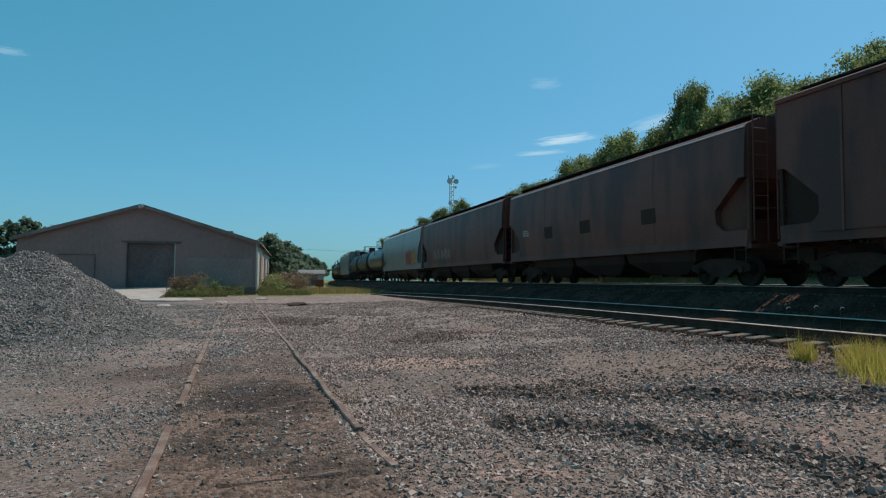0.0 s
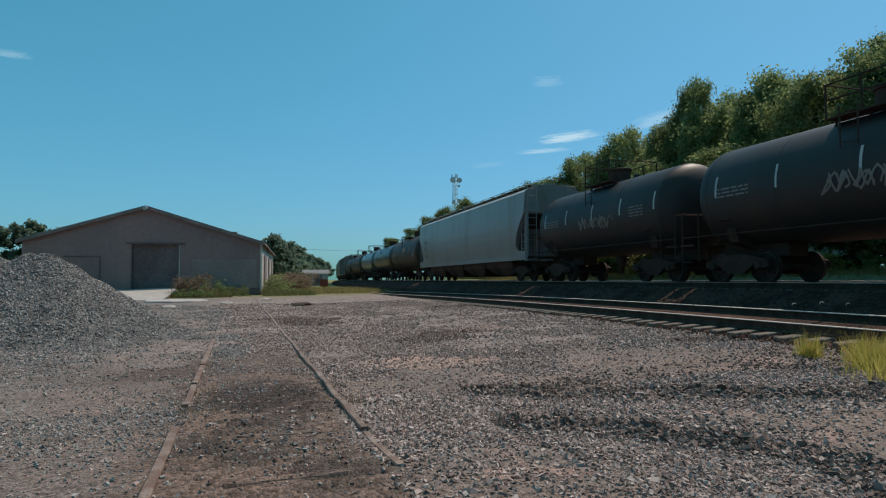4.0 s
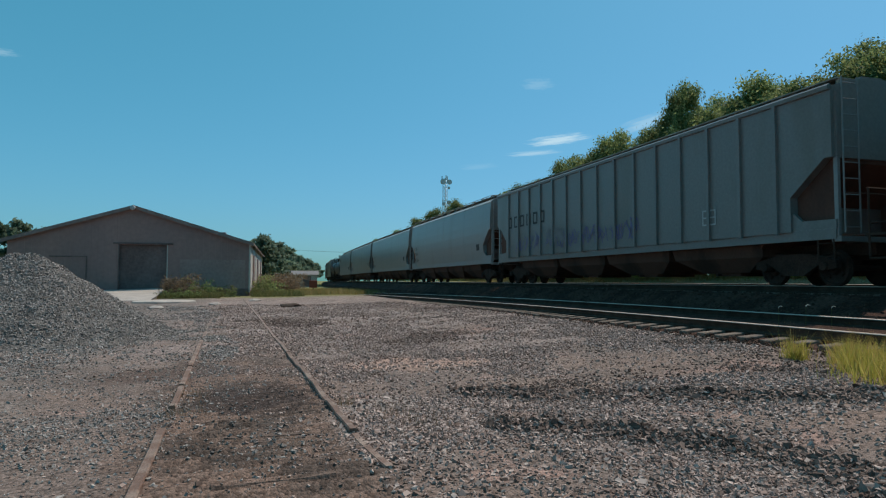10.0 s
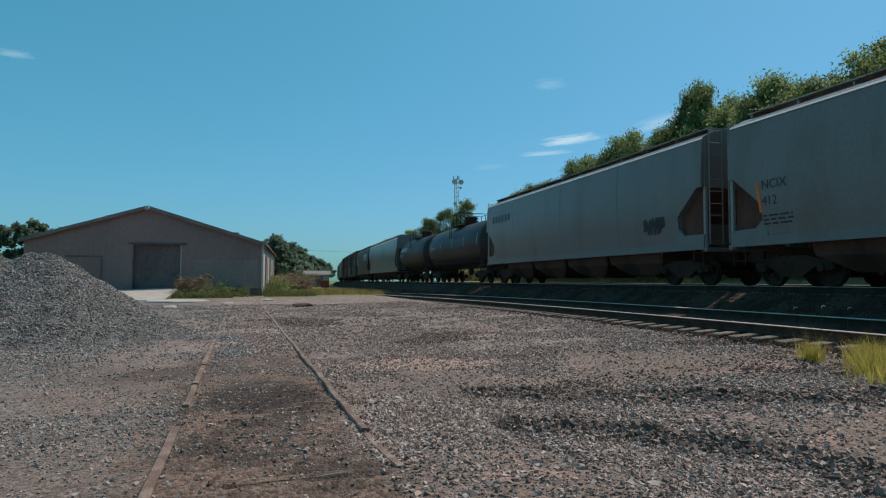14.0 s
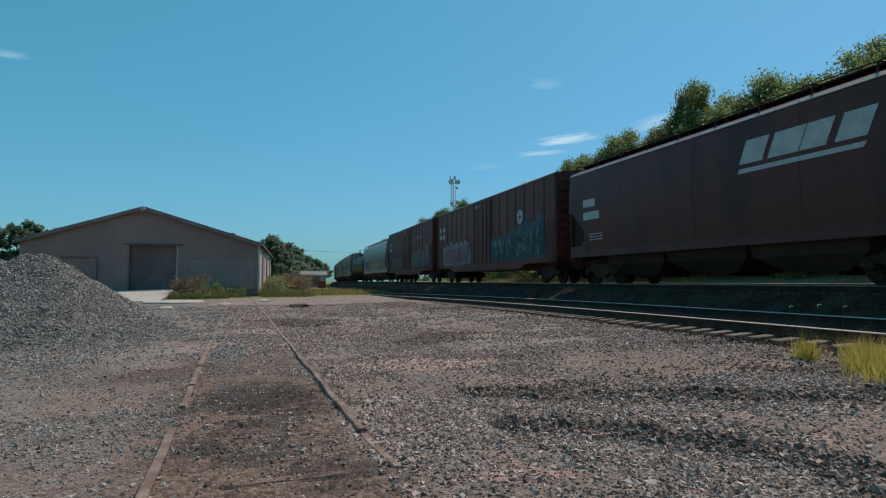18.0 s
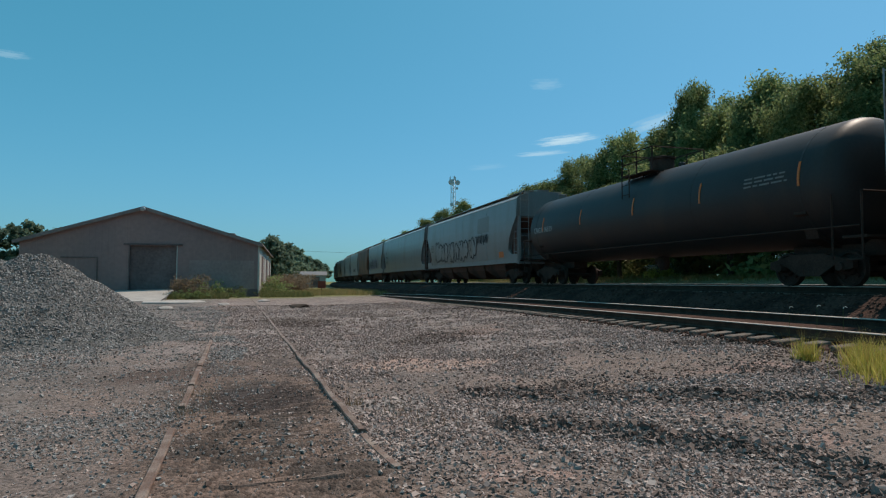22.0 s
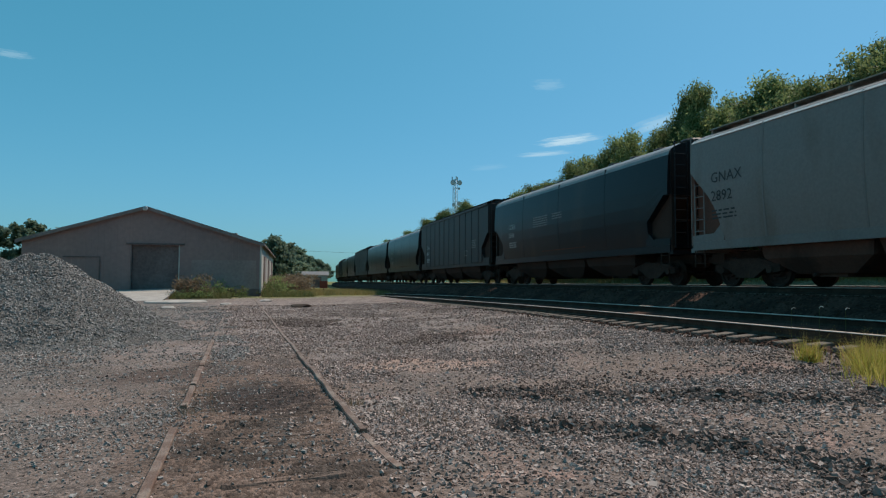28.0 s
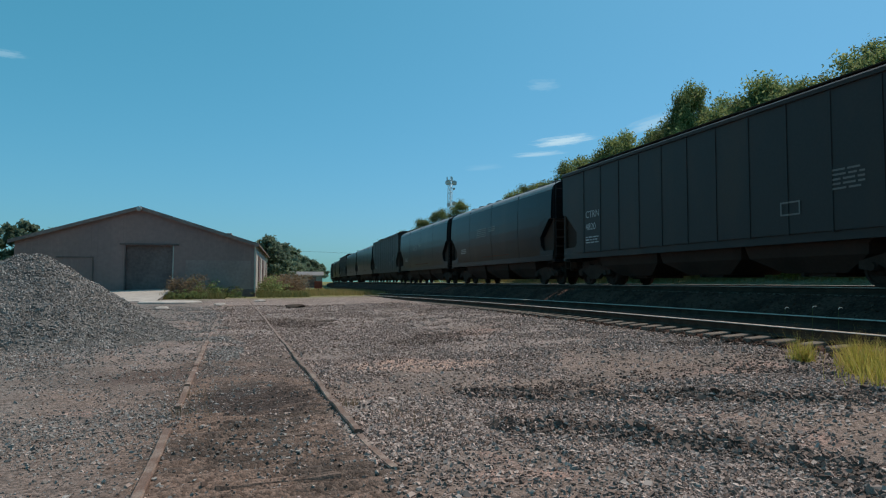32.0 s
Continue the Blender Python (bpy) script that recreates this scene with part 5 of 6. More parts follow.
    c = ho(26, "light grey covered hopper car with black spray-painted outlines", "white", eave=4.4, rounded=True, slope="slope", bays=4)
    spray(c[0], c[1], c[2] - 2.4, 1.5, 3.2, 1.3, 4, 261, "white", "ink", None, 0.10)
    spray(c[0], c[1], c[2] - 6.0, 1.5, 5.4, 1.35, 5, 262, "white", "ink", None, 0.09)
    spray(c[0], c[1], -c[2] + 6.2, 2.2, 2.0, 0.7, 4, 263, None, "ink", None, 0.05)
    lay(c[0], "panel", [strip(0, 0, 2.0, 0.9)], c[1], -c[2] + 6.0, 2.9, M["weathered"])
    lay(c[0], "placard", [strip(0, 0, 0.7, 0.3)], c[1], -c[2] + 2.6, 1.4, M["orange"])
    stencils(c[0], c[1], c[2] - 1.3, 2.7, 5, M["ink"], 0.6)
    c = ho(27, "smooth grey covered hopper car", "greyblue", eave=4.42, rounded=True, slope="slope", bays=4)
    marks(c, "CEFX", "475281", "ink", 1.5, 2.9, 0.36)
    c = ho(28, "short weathered white hopper car with pale spray paint", "white", rounded=True, eave=4.35, slope="slope", bays=2)
    spray(c[0], c[1], c[2] - 1.6, 1.6, 6.2, 1.25, 8, 281, ["silver", "grey"], "violet", None, 0.05)
    marks(c, "GNAX", "", "ink", 1.2, 3.0, 0.4)
    ho(29, "short rust-orange covered hopper car", "rust", rounded=True, eave=4.35, slope="slope", bays=2)
    c = ho(30, "short grey hopper car with small tags", "grey", rounded=True, eave=4.35, slope="slope", bays=2)
    spray(c[0], c[1], 1.0, 1.5, 3.5, 0.6, 5, 301, None, "ink", None, 0.06)
    c = ho(31, "short off-white hopper car with rusty ends", "white", rounded=True, eave=4.35, slope="slope", bays=2, rail="bracket")
    marks(c, "GNAX", "9871", "ink", 1.0, 3.35, 0.56)
    c = ho(32, "short weathered grey hopper car with rusty ends", "weathered", rounded=True, eave=4.35, slope="slope", bays=2)
    marks(c, "GNAX", "2892", "ink", 0.9, 2.95, 0.42)
    glossy = {33: ("CCEX", "2548"), 35: ("CCEX", "2518"), 36: ("CCEX", "2504"), 38: ("", ""), 39: ("", "")}
    for i in range(33, len(JOINTS) - 1):
        shiny = i in glossy or (i > 39 and i % 3 != 1)
        if shiny:
            c = ho(i, "glossy black covered hopper car with round roof hatches", "black", eave=4.4, slope="slopedark", hatches="round")
            a, b = glossy.get(i, ("", ""))
            marks(c, a, b, "chalk", 2.1, 2.8, 0.34)
            stencils(c[0], c[1], c[2] - 5.2, 3.1, 5, M["weathered"], 1.5)
            stencils(c[0], c[1], c[2] - 7.2, 3.1, 3, M["weathered"], 0.9)
            stencils(c[0], c[1], c[2] - 6.0, 1.5, 1, M["slope"], 4.0)
        else:
            c = ho(i, "dull black covered hopper car with flat ribbed sides", "blackdull", style="flat", eave=4.55, slope="slopedark")
            a, b = {34: ("CIHX", "4851"), 37: ("CTRN", "4820")}.get(i, ("", ""))
            marks(c, a, b, "chalk", 1.9, 2.6, 0.38)
            lay(c[0], "notice_frame", stroke([(0, 0), (0.55, 0), (0.55, 0.3), (0, 0.3), (0, 0)], 0.04), lambda z: 1.6, -c[2] + 4.4, 1.75, M["weathered"])
            stencils(c[0], lambda z: 1.59, -c[2] + 3.0, 2.6, 5, M["weathered"], 0.8)


build_train()


def rest(i, t):
    """The pose of car i at t seconds."""
    s = (JOINTS[i] + JOINTS[i + 1]) / 2 * UNIT - SPEED * t
    half = max(2.0, length(i) / 2 - 2.2)
    xa, ya = track_at(s - half)
    xb, yb = track_at(s + half)
    return Matrix.Translation(((xa + xb) / 2, (ya + yb) / 2, RAIL_Z)) @ Matrix.Rotation(-atan2(xb - xa, yb - ya), 4, "Z")


for _i, _car in TRAIN:
    _car.matrix_basis = rest(_i, 0.0)


# ---- trees and plants ----
def leaf_cloud(centres, per, spread, size, rnd, flat=0.6):
    """Many small leaf blades in clumps round the centres: vertices and faces."""
    k = len(centres) * per
    c = np.repeat(np.array(centres), per, axis=0)
    d = rnd.normal(size=(k, 3)) * np.array([spread, spread, spread * flat])
    p = c + d
    a = rnd.normal(size=(k, 3))
    a /= np.linalg.norm(a, axis=1)[:, None]
    b = np.cross(a, rnd.normal(size=(k, 3)))
    b /= np.linalg.norm(b, axis=1)[:, None]
    s = size * rnd.uniform(0.6, 1.3, size=(k, 1))
    v = np.stack([p - a * s, p + b * s * 0.45, p + a * s, p - b * s * 0.45], axis=1).reshape(-1, 3)
    f = np.arange(4 * k).reshape(-1, 4)
    return v, f


def np_mesh(name, v, f, material):
    me = bpy.data.meshes.new(name)
    me.from_pydata(v.tolist(), [], f.tolist())
    me.materials.append(material)
    return me


def tree_kind(seed, h, width, material, leaves=140, clumps=100, size=0.12, spread=0.36):
    """A trunk mesh with limbs and a crown mesh of leaf clumps, h metres high."""
    rnd = np.random.RandomState(seed)
    bm = bmesh.new()
    rod(bm, (0, 0, -0.3), (0.1, 0.05, h * 0.45), 0.2, 8, 0.13)
    rod(bm, (0.1, 0.05, h * 0.45), (0.0, 0.1, h * 0.85), 0.13, 7, 0.04)
    centres = []
    for i in range(clumps):
        z = h * (0.22 + 0.76 * rnd.uniform(0, 1) ** 0.75)
        q = (z / h - 0.2) / 0.8
        r = width * sqrt(max(0.03, 1 - ((q - 0.38) / 0.64) ** 2)) * (1.0 if q > 0.3 else 1.1)
        a = rnd.uniform(0, 2 * pi)
        lump = 0.70 + 0.5 * noise.noise((cos(a) * 1.4 + seed, sin(a) * 1.4, z * 0.45))
        rr = r * lump * sqrt(rnd.uniform(0.35, 1))
        centres.append((rr * cos(a), rr * sin(a), z))
        if i % 5 == 0 and q > 0.45:
            # a shoot that stands out of the crown
            for k in (0.2, 0.4):
                centres.append((rr * cos(a) * (1 + 0.3 * k), rr * sin(a) * (1 + 0.3 * k), z + k))
        if i % 7 == 0:
            rod(bm, (0.08, 0.05, z * 0.62), (rr * cos(a) * 0.85, rr * sin(a) * 0.85, z * 0.95), 0.06, 5, 0.02)
    trunk = bpy.data.meshes.new("trunk")
    fix(bm).to_mesh(trunk)
    bm.free()
    trunk.materials.append(M["bark"])
    v, f = leaf_cloud(centres, leaves, spread, size, rnd)
    return trunk, np_mesh("crown", v, f, material)


KINDS = [tree_kind(11 + i, 11.0, 2.7 + 0.35 * (i % 3), M["leaf"], 115, 105, 0.11, 0.36) for i in range(5)]
BACK_KINDS = [tree_kind(31 + i, 11.0, 3.2, M["leaf"], 60, 110, 0.15) for i in range(3)]
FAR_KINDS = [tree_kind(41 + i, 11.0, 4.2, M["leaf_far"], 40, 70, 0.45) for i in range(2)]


def plant_tree(x, y, h, i, kinds=KINDS, label="leafy green tree on the bank behind the track", group="trees along the line", fat=1.0):
    trunk, crown = kinds[i % len(kinds)]
    root = new("tree")
    k = h / 11.0
    z = ground_z(x, y)
    root.matrix_basis = Matrix.Translation((x, y, z)) @ Matrix.Rotation(i * 2.4, 4, "Z") @ Matrix.Diagonal((k * fat, k * fat, k, 1))
    tagged(root, label, "tree", group)
    hang("trunk", trunk, root)
    hang("crown", crown, root)


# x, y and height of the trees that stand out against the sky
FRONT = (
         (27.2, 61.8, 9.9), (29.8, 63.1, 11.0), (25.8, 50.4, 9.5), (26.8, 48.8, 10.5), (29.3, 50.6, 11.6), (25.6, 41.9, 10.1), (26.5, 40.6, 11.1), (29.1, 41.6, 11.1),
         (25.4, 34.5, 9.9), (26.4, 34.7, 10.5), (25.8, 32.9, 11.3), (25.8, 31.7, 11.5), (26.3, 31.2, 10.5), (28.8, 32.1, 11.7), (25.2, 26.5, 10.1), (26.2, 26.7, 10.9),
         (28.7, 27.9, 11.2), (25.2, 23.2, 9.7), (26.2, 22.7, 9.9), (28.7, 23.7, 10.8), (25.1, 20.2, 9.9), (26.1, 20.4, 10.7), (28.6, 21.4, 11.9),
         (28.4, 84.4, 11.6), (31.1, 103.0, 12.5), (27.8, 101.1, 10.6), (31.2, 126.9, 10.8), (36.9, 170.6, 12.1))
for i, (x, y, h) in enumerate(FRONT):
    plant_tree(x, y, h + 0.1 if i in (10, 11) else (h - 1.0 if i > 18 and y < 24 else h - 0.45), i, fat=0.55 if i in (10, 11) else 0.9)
rt = random.Random(5)
THICKET = []
for i in range(26):
    y = 4 + i * 2.2
    plant_tree(31 + rt.uniform(-1.5, 3) + KAPPA * y * y / 2, y, rt.uniform(9.2, 10.8) * (1 if y < 45 else 0.92) - 0.8, i + 2, BACK_KINDS)
for i in range(9):
    plant_tree(22.8 + rt.uniform(-0.5, 0.8), 8 + i * 4.6, rt.uniform(5.2, 6.8), i + 3, fat=1.5, label="low leafy green tree beside the railway")
for i in range(34):
    y = 6 + i * 2.6
    THICKET.append((27.5 + rt.uniform(-1.5, 2) + KAPPA * y * y / 2, y, i, rt.uniform(2.2, 3.2)))
for i in range(8):
    y = -22 + i * 4.5
    plant_tree(26 + rt.uniform(-1, 3), y, rt.uniform(10, 12.5), i, BACK_KINDS)

# bushes under and beyond the cars
rb = np.random.RandomState(8)
BUSHES = []
for k in range(3):
    cs = [(rb.normal() * 0.55, rb.normal() * 0.55, abs(rb.normal()) * 0.55 + 0.15) for _ in range(26)]
    v, f = leaf_cloud(cs, 42, 0.2, 0.10, rb)
    BUSHES.append(np_mesh("bush", v, f, M["leaf"] if k else M["weed"]))


def plant_bush(x, y, k, s, label="low green bush beside the railway", z=None):
    ob = new("bush", BUSHES[k % 3])
    ob.matrix_basis = Matrix.Translation((x, y, ground_z(x, y) if z is None else z)) @ Matrix.Rotation(k * 1.7, 4, "Z") @ Matrix.Diagonal((s, s, s * 0.9, 1))
    tagged(ob, label, "bush", "bushes along the line")


def plant_blossom(x, y, s=1.0):
    root = new("flowering_bush")
    root.matrix_basis = pose(x, y, ground_z(x, y)) @ Matrix.Diagonal((s, s, s, 1))
    tagged(root, "round green bush with pale blossom on top", "bush", "bushes along the line")
    cs = [(rb.uniform(-1.2, 1.2), rb.uniform(-0.8, 0.8), rb.uniform(0.1, 0.8)) for _ in range(34)]
    cs = [c for c in cs if (c[0] / 1.3) ** 2 + (c[1] / 0.9) ** 2 + (c[2] / 0.95) ** 2 < 1.15]
    v, f = leaf_cloud(cs, 50, 0.16, 0.08, rb)
    hang("leaves", np_mesh("leaves", v, f, M["grass"]), root)
    top = [(c[0], c[1], 0.95 - 0.3 * (c[0] / 1.3) ** 2) for c in cs]
    v, f = leaf_cloud(top, 16, 0.12, 0.05, rb)
    hang("blossom", np_mesh("blossom", v, f, M["trim"]), root, "pale cream blossom")


for x, y, i, s in THICKET:
    plant_bush(x, y, i, s, "dense green thicket under the trees")
for i in range(26):
    y = 2 + i * 4.2 + rt.uniform(-1.6, 1.6)
    x = 23.0 + rt.uniform(-0.6, 1.0) + KAPPA * y * y / 2
    plant_bush(x, y, i, rt.uniform(0.5, 1.0))
plant_blossom(21.9, 20.4)
plant_blossom(22.4, 31.0, 0.8)
for x, y, s in ((-4.2, 48.8, 0.42), (-3.3, 49.0, 0.5), (-4.9, 49.2, 0.4), (-2.6, 49.5, 0.5), (-3.7, 53.2, 0.9), (-2.4, 53.6, 0.8), (-1.4, 53.8, 0.6), (1.6, 58.5, 1.0), (2.4, 60.0, 1.1), (1.4, 55.5, 0.6), (-0.6, 51.5, 0.45)):
    plant_bush(x, y, int(abs(x * 7)), s, "straggly green weeds by the warehouse")
v, f = leaf_cloud([(rb.normal() * 0.7, rb.normal() * 0.5, abs(rb.normal()) * 0.7 + 0.2) for _ in range(30)], 40, 0.25, 0.09, rb)
dry = np_mesh("dry_bush", v, f, M["dry"])
for x, y, s in ((-4.3, 50.8, 1.1), (-4.6, 51.6, 0.9), (4.4, 68.5, 1.2), (5.3, 70, 1.2), (3.6, 70, 1.3), (2.9, 69, 1.2), (3.9, 66.5, 1.1), (4.9, 67, 0.9), (2.5, 66, 1.0)):
    ob = new("dry_bush", dry)
    ob.matrix_basis = pose(x, y, ground_z(x, y)) @ Matrix.Diagonal((s, s, s, 1))
    tagged(ob, "dry reddish-brown weeds in rough grass", "bush", "dry weeds")

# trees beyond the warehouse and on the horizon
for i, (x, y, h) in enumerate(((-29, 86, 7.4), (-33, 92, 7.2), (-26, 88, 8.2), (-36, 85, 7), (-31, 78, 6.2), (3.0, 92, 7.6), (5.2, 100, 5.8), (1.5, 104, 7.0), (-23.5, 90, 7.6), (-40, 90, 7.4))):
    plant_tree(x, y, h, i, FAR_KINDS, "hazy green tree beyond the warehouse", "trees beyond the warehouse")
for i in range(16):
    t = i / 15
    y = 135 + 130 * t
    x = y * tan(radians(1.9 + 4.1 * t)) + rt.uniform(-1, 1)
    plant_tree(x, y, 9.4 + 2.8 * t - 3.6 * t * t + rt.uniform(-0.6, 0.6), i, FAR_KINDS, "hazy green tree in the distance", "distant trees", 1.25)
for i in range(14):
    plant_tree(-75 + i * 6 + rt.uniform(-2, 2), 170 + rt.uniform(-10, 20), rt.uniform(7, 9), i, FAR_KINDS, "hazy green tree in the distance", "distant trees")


def blades(n, area, height, lean, width, rnd):
    """Grass blades: area gives (x, y) places."""
    vs, fs = np.zeros((n * 3, 3)), np.arange(n * 3).reshape(-1, 3)
    for i in range(n):
        x, y = area(rnd)
        z = ground_z(x, y) - 0.02
        h = height * rnd.uniform(0.3, 1.0) ** 0.8 * rnd.uniform(0.8, 1.25)
        a = rnd.uniform(0, 2 * pi)
        dx, dy = cos(a), sin(a)
        q = rnd.uniform(0, 2 * pi)
        l = lean * h * rnd.uniform(0.1, 1)
        vs[3 * i] = (x - dy * width, y + dx * width, z)
        vs[3 * i + 1] = (x + dy * width, y - dx * width, z)
        vs[3 * i + 2] = (x + cos(q) * l, y + sin(q) * l, z + h)
    return vs, fs


def grass(name, n, area, height, lean, width, material, label, seed):
    v, f = blades(n, area, height, lean, width, np.random.RandomState(seed))
    tagged(new(name, np_mesh(name, v, f, material)), label, "grass", kind="stuff")


def tufts(spots):
    def area(r):
        x, y, s = spots[r.randint(len(spots))]
        return x + r.normal() * s, y + r.normal() * s
    return area


TALL = ((7.5, 7.05, 0.07), (7.75, 6.5, 0.08), (7.8, 6.35, 0.12), (7.55, 6.1, 0.12), (7.2, 5.95, 0.10), (7.35, 5.6, 0.15), (7.0, 5.4, 0.2), (7.15, 5.1, 0.25), (6.85, 4.95, 0.22),
        (7.05, 4.5, 0.3), (7.6, 5.8, 0.2), (7.9, 6.1, 0.2))
grass("tall_grass", 2700, tufts(TALL), 0.36, 0.65, 0.006, M["grass"], "sunlit yellow-green grass beside the near track", 1)
grass("dry_grass", 900, tufts(TALL), 0.5, 0.8, 0.004, M["straw"], "golden dry stalks among the grass", 8)
grass("field_grass", 15000, lambda r: (r.uniform(2.5, 15), r.uniform(56, 82)), 0.5, 0.6, 0.03, M["meadow"], "dull yellow-green grass at the end of the yard", 2)
grass("field_weeds", 9000, lambda r: (r.uniform(-5.8, -1.4), r.uniform(48.5, 54)) if r.uniform() < 0.5 else (r.uniform(0.9, 5), r.uniform(52, 62)), 0.5, 0.6, 0.025, M["weed"], "rough green weeds round the warehouse", 3)
grass("verge_grass", 16000, lambda r: (r.uniform(20.9, 24.5), r.uniform(-4, 60)), 0.3, 0.5, 0.02, M["meadow"], "grass on the far side of the railway", 4)
grass("yard_weeds", 260, tufts(((1.55, 5.4, 0.12), (1.35, 5.9, 0.1), (1.05, 6.6, 0.05), (-0.55, 6.6, 0.12), (-0.5, 7.6, 0.1))), 0.2, 0.5, 0.003, M["dry"], "thin dry weeds by the old rails", 5)


def flower_heads():
    for x, y, h in ((7.9, 7.75, 0.66), (7.95, 7.3, 0.72), (8.1, 7.0, 0.70)):
        z = ground_z(x, y)
        root = new("wildflower")
        root.matrix_basis = pose(x, y, z)
        tagged(root, "tall thin weed with a pale drooping seed head", "wildflower", "weeds by the near track")
        bm = bmesh.new()
        rod(bm, (0, 0, 0), (0.02, 0.0, h), 0.0025, 4)
        part("stem", bm, M["weed"], root)
        bm = bmesh.new()
        for k in range(5):
            a = k * 0.5
            rod(bm, (0.02 + 0.04 * (1 - cos(a)), 0, h + 0.03 * sin(a)), (0.02 + 0.04 * (1 - cos(a + 0.5)), 0, h + 0.03 * sin(a + 0.5)), 0.005, 5)
        part("seed_head", bm, M["trim"], root)


flower_heads()


# ---- mast, wires and small things in the distance ----
def make_mast():
    root = new("radio_mast")
    d = 300.0
    x, y = d * sin(radians(17.93)), d * cos(radians(17.93))
    root.matrix_basis = pose(x, y, 0)
    tagged(root, "tall pale lattice radio mast with dishes", "radio mast")
    top, w = 50.0, 1.1
    corners = [(w * cos(a), w * sin(a)) for a in (0.3, 0.3 + 2 * pi / 3, 0.3 + 4 * pi / 3)]
    for cx, cy in corners:
        bm = bmesh.new()
        rod(bm, (cx * 1.5, cy * 1.5, 0), (cx, cy, top), 0.16, 6, 0.13)
        part("leg", bm, M["galv"], root)
    for k in range(24):
        z0, z1 = k * top / 24, (k + 1) * top / 24
        bm = bmesh.new()
        for j in range(3):
            a, b = corners[j], corners[(j + 1) % 3]
            rod(bm, (a[0] * 1.1, a[1] * 1.1, z0), (b[0] * 1.1, b[1] * 1.1, z1), 0.07, 4)
            rod(bm, (a[0], a[1], z1), (b[0], b[1], z1), 0.07, 4)
        part("lattice_bay", bm, M["galv"], root)
    for z, off, r in ((48.3, -1.6, 1.35), (48.3, 1.6, 1.2), (38.5, 1.4, 1.0), (37.8, -1.3, 0.9), (45.5, 1.3, 0.6)):
        bm = bmesh.new()
        lathe(bm, [(-0.5, r * 0.75), (-0.45, r), (-0.1, r), (0.1, r * 0.3)], "y", 18, (off, -1.6, z))
        part("dish", bm, M["galv"], root, "round pale dish aerial")
    bm = bmesh.new()
    for a in (0.5, 2.6, 4.7):
        box(bm, 1.5 * cos(a) - 0.2, 1.5 * cos(a) + 0.2, 1.5 * sin(a) - 0.2, 1.5 * sin(a) + 0.2, 49.2, 51.4)
    part("panel_aerial", bm, M["galv"], root)


make_mast()


def make_far_things():
    # red target of a switch stand in the grass
    root = new("switch_stand")
    root.matrix_basis = pose(7.15, 66.0, ground_z(7.15, 66.0))
    tagged(root, "small rusty switch stand with a red plate", "switch stand")
    bm = bmesh.new()
    box(bm, -0.4, 0.4, -0.02, 0.02, 0.55, 1.3)
    bevel(bm, 0.01)
    part("target_plate", bm, M["redplate"], root, "faded red plate")
    bm = bmesh.new()
    rod(bm, (0, 0.06, 0), (0, 0.06, 1.2), 0.05, 8)
    box(bm, -0.25, 0.25, -0.1, 0.3, 0, 0.25)
    part("post", bm, M["steel_dark"], root)
    # long pale shed far off
    root = new("distant_shed")
    root.matrix_basis = pose(8.6, 128, 0, 0, 0, -5)
    tagged(root, "low pale grey shed far across the field", "building")
    bm = bmesh.new()
    box(bm, -6, 6, 0, 6, 0, 2.5)
    part("wall", bm, M["barnside"], root)
    bm = bmesh.new()
    loft(bm, [[(-6.3, -0.3, 2.5), (-6.3, 3, 3.3), (-6.3, 6.3, 2.5)], [(6.3, -0.3, 2.5), (6.3, 3, 3.3), (6.3, 6.3, 2.5)]])
    part("roof", bm, M["weathered"], root)
    for x in (-3, 3.2):
        bm = bmesh.new()
        box(bm, x, x + 1.6, -0.05, -0.004, 0.2, 2.2)
        part("door", bm, M["doordark"], root)
    # pole line
    for x, y in ((-14, 210), (64, 256)):
        pole = new("utility_pole")
        pole.matrix_basis = pose(x, y, 0)
        tagged(pole, "grey wooden utility pole far off", "utility pole", "poles of the wire line")
        bm = bmesh.new()
        rod(bm, (0, 0, 0), (0, 0, 13.3), 0.16, 8, 0.11)
        part("pole", bm, M["tie"], pole)
        bm = bmesh.new()
        box(bm, -1.2, 1.2, -0.06, 0.06, 12.6, 12.8)
        part("crossarm", bm, M["tie"], pole)
    for o in (-1.0, 1.0):
        bm = bmesh.new()
        pts = []
        for k in range(25):
            t = k / 24
            pts.append((-14 + 78 * t + o, 210 + 46 * t, 12.85 - 0.8 * sin(pi * t)))
        for a, b in zip(pts, pts[1:]):
            rod(bm, a, b, 0.022, 4)
        tagged(part("overhead_wire", bm, M["steel_dark"]), "thin dark overhead wire", "wire", "wires of the line")
    # debris on the yard
    for x, y, r in ((-3.6, 31.5, 0.35), (2.4, 32.0, 0.5), (-1.3, 36, 0.3), (0.9, 41, 0.35), (2.25, 33, 0.3)):
        bm = bmesh.new()
        bmesh.ops.create_icosphere(bm, subdivisions=2, radius=r)
        for v in bm.verts:
            v.co *= 1 + 0.35 * noise.noise(v.co * 4 + Vector((x, y, 0)))
            v.co.z = v.co.z * 0.3 + 0.03
        tagged(part("rubble_lump", bm, M["tie_dark"] if x > 1 else M["concrete"]), "flat lump of rubble on the gravel", "rubble", "rubble on the yard").matrix_basis = pose(x, y, ground_z(x, y))


make_far_things()


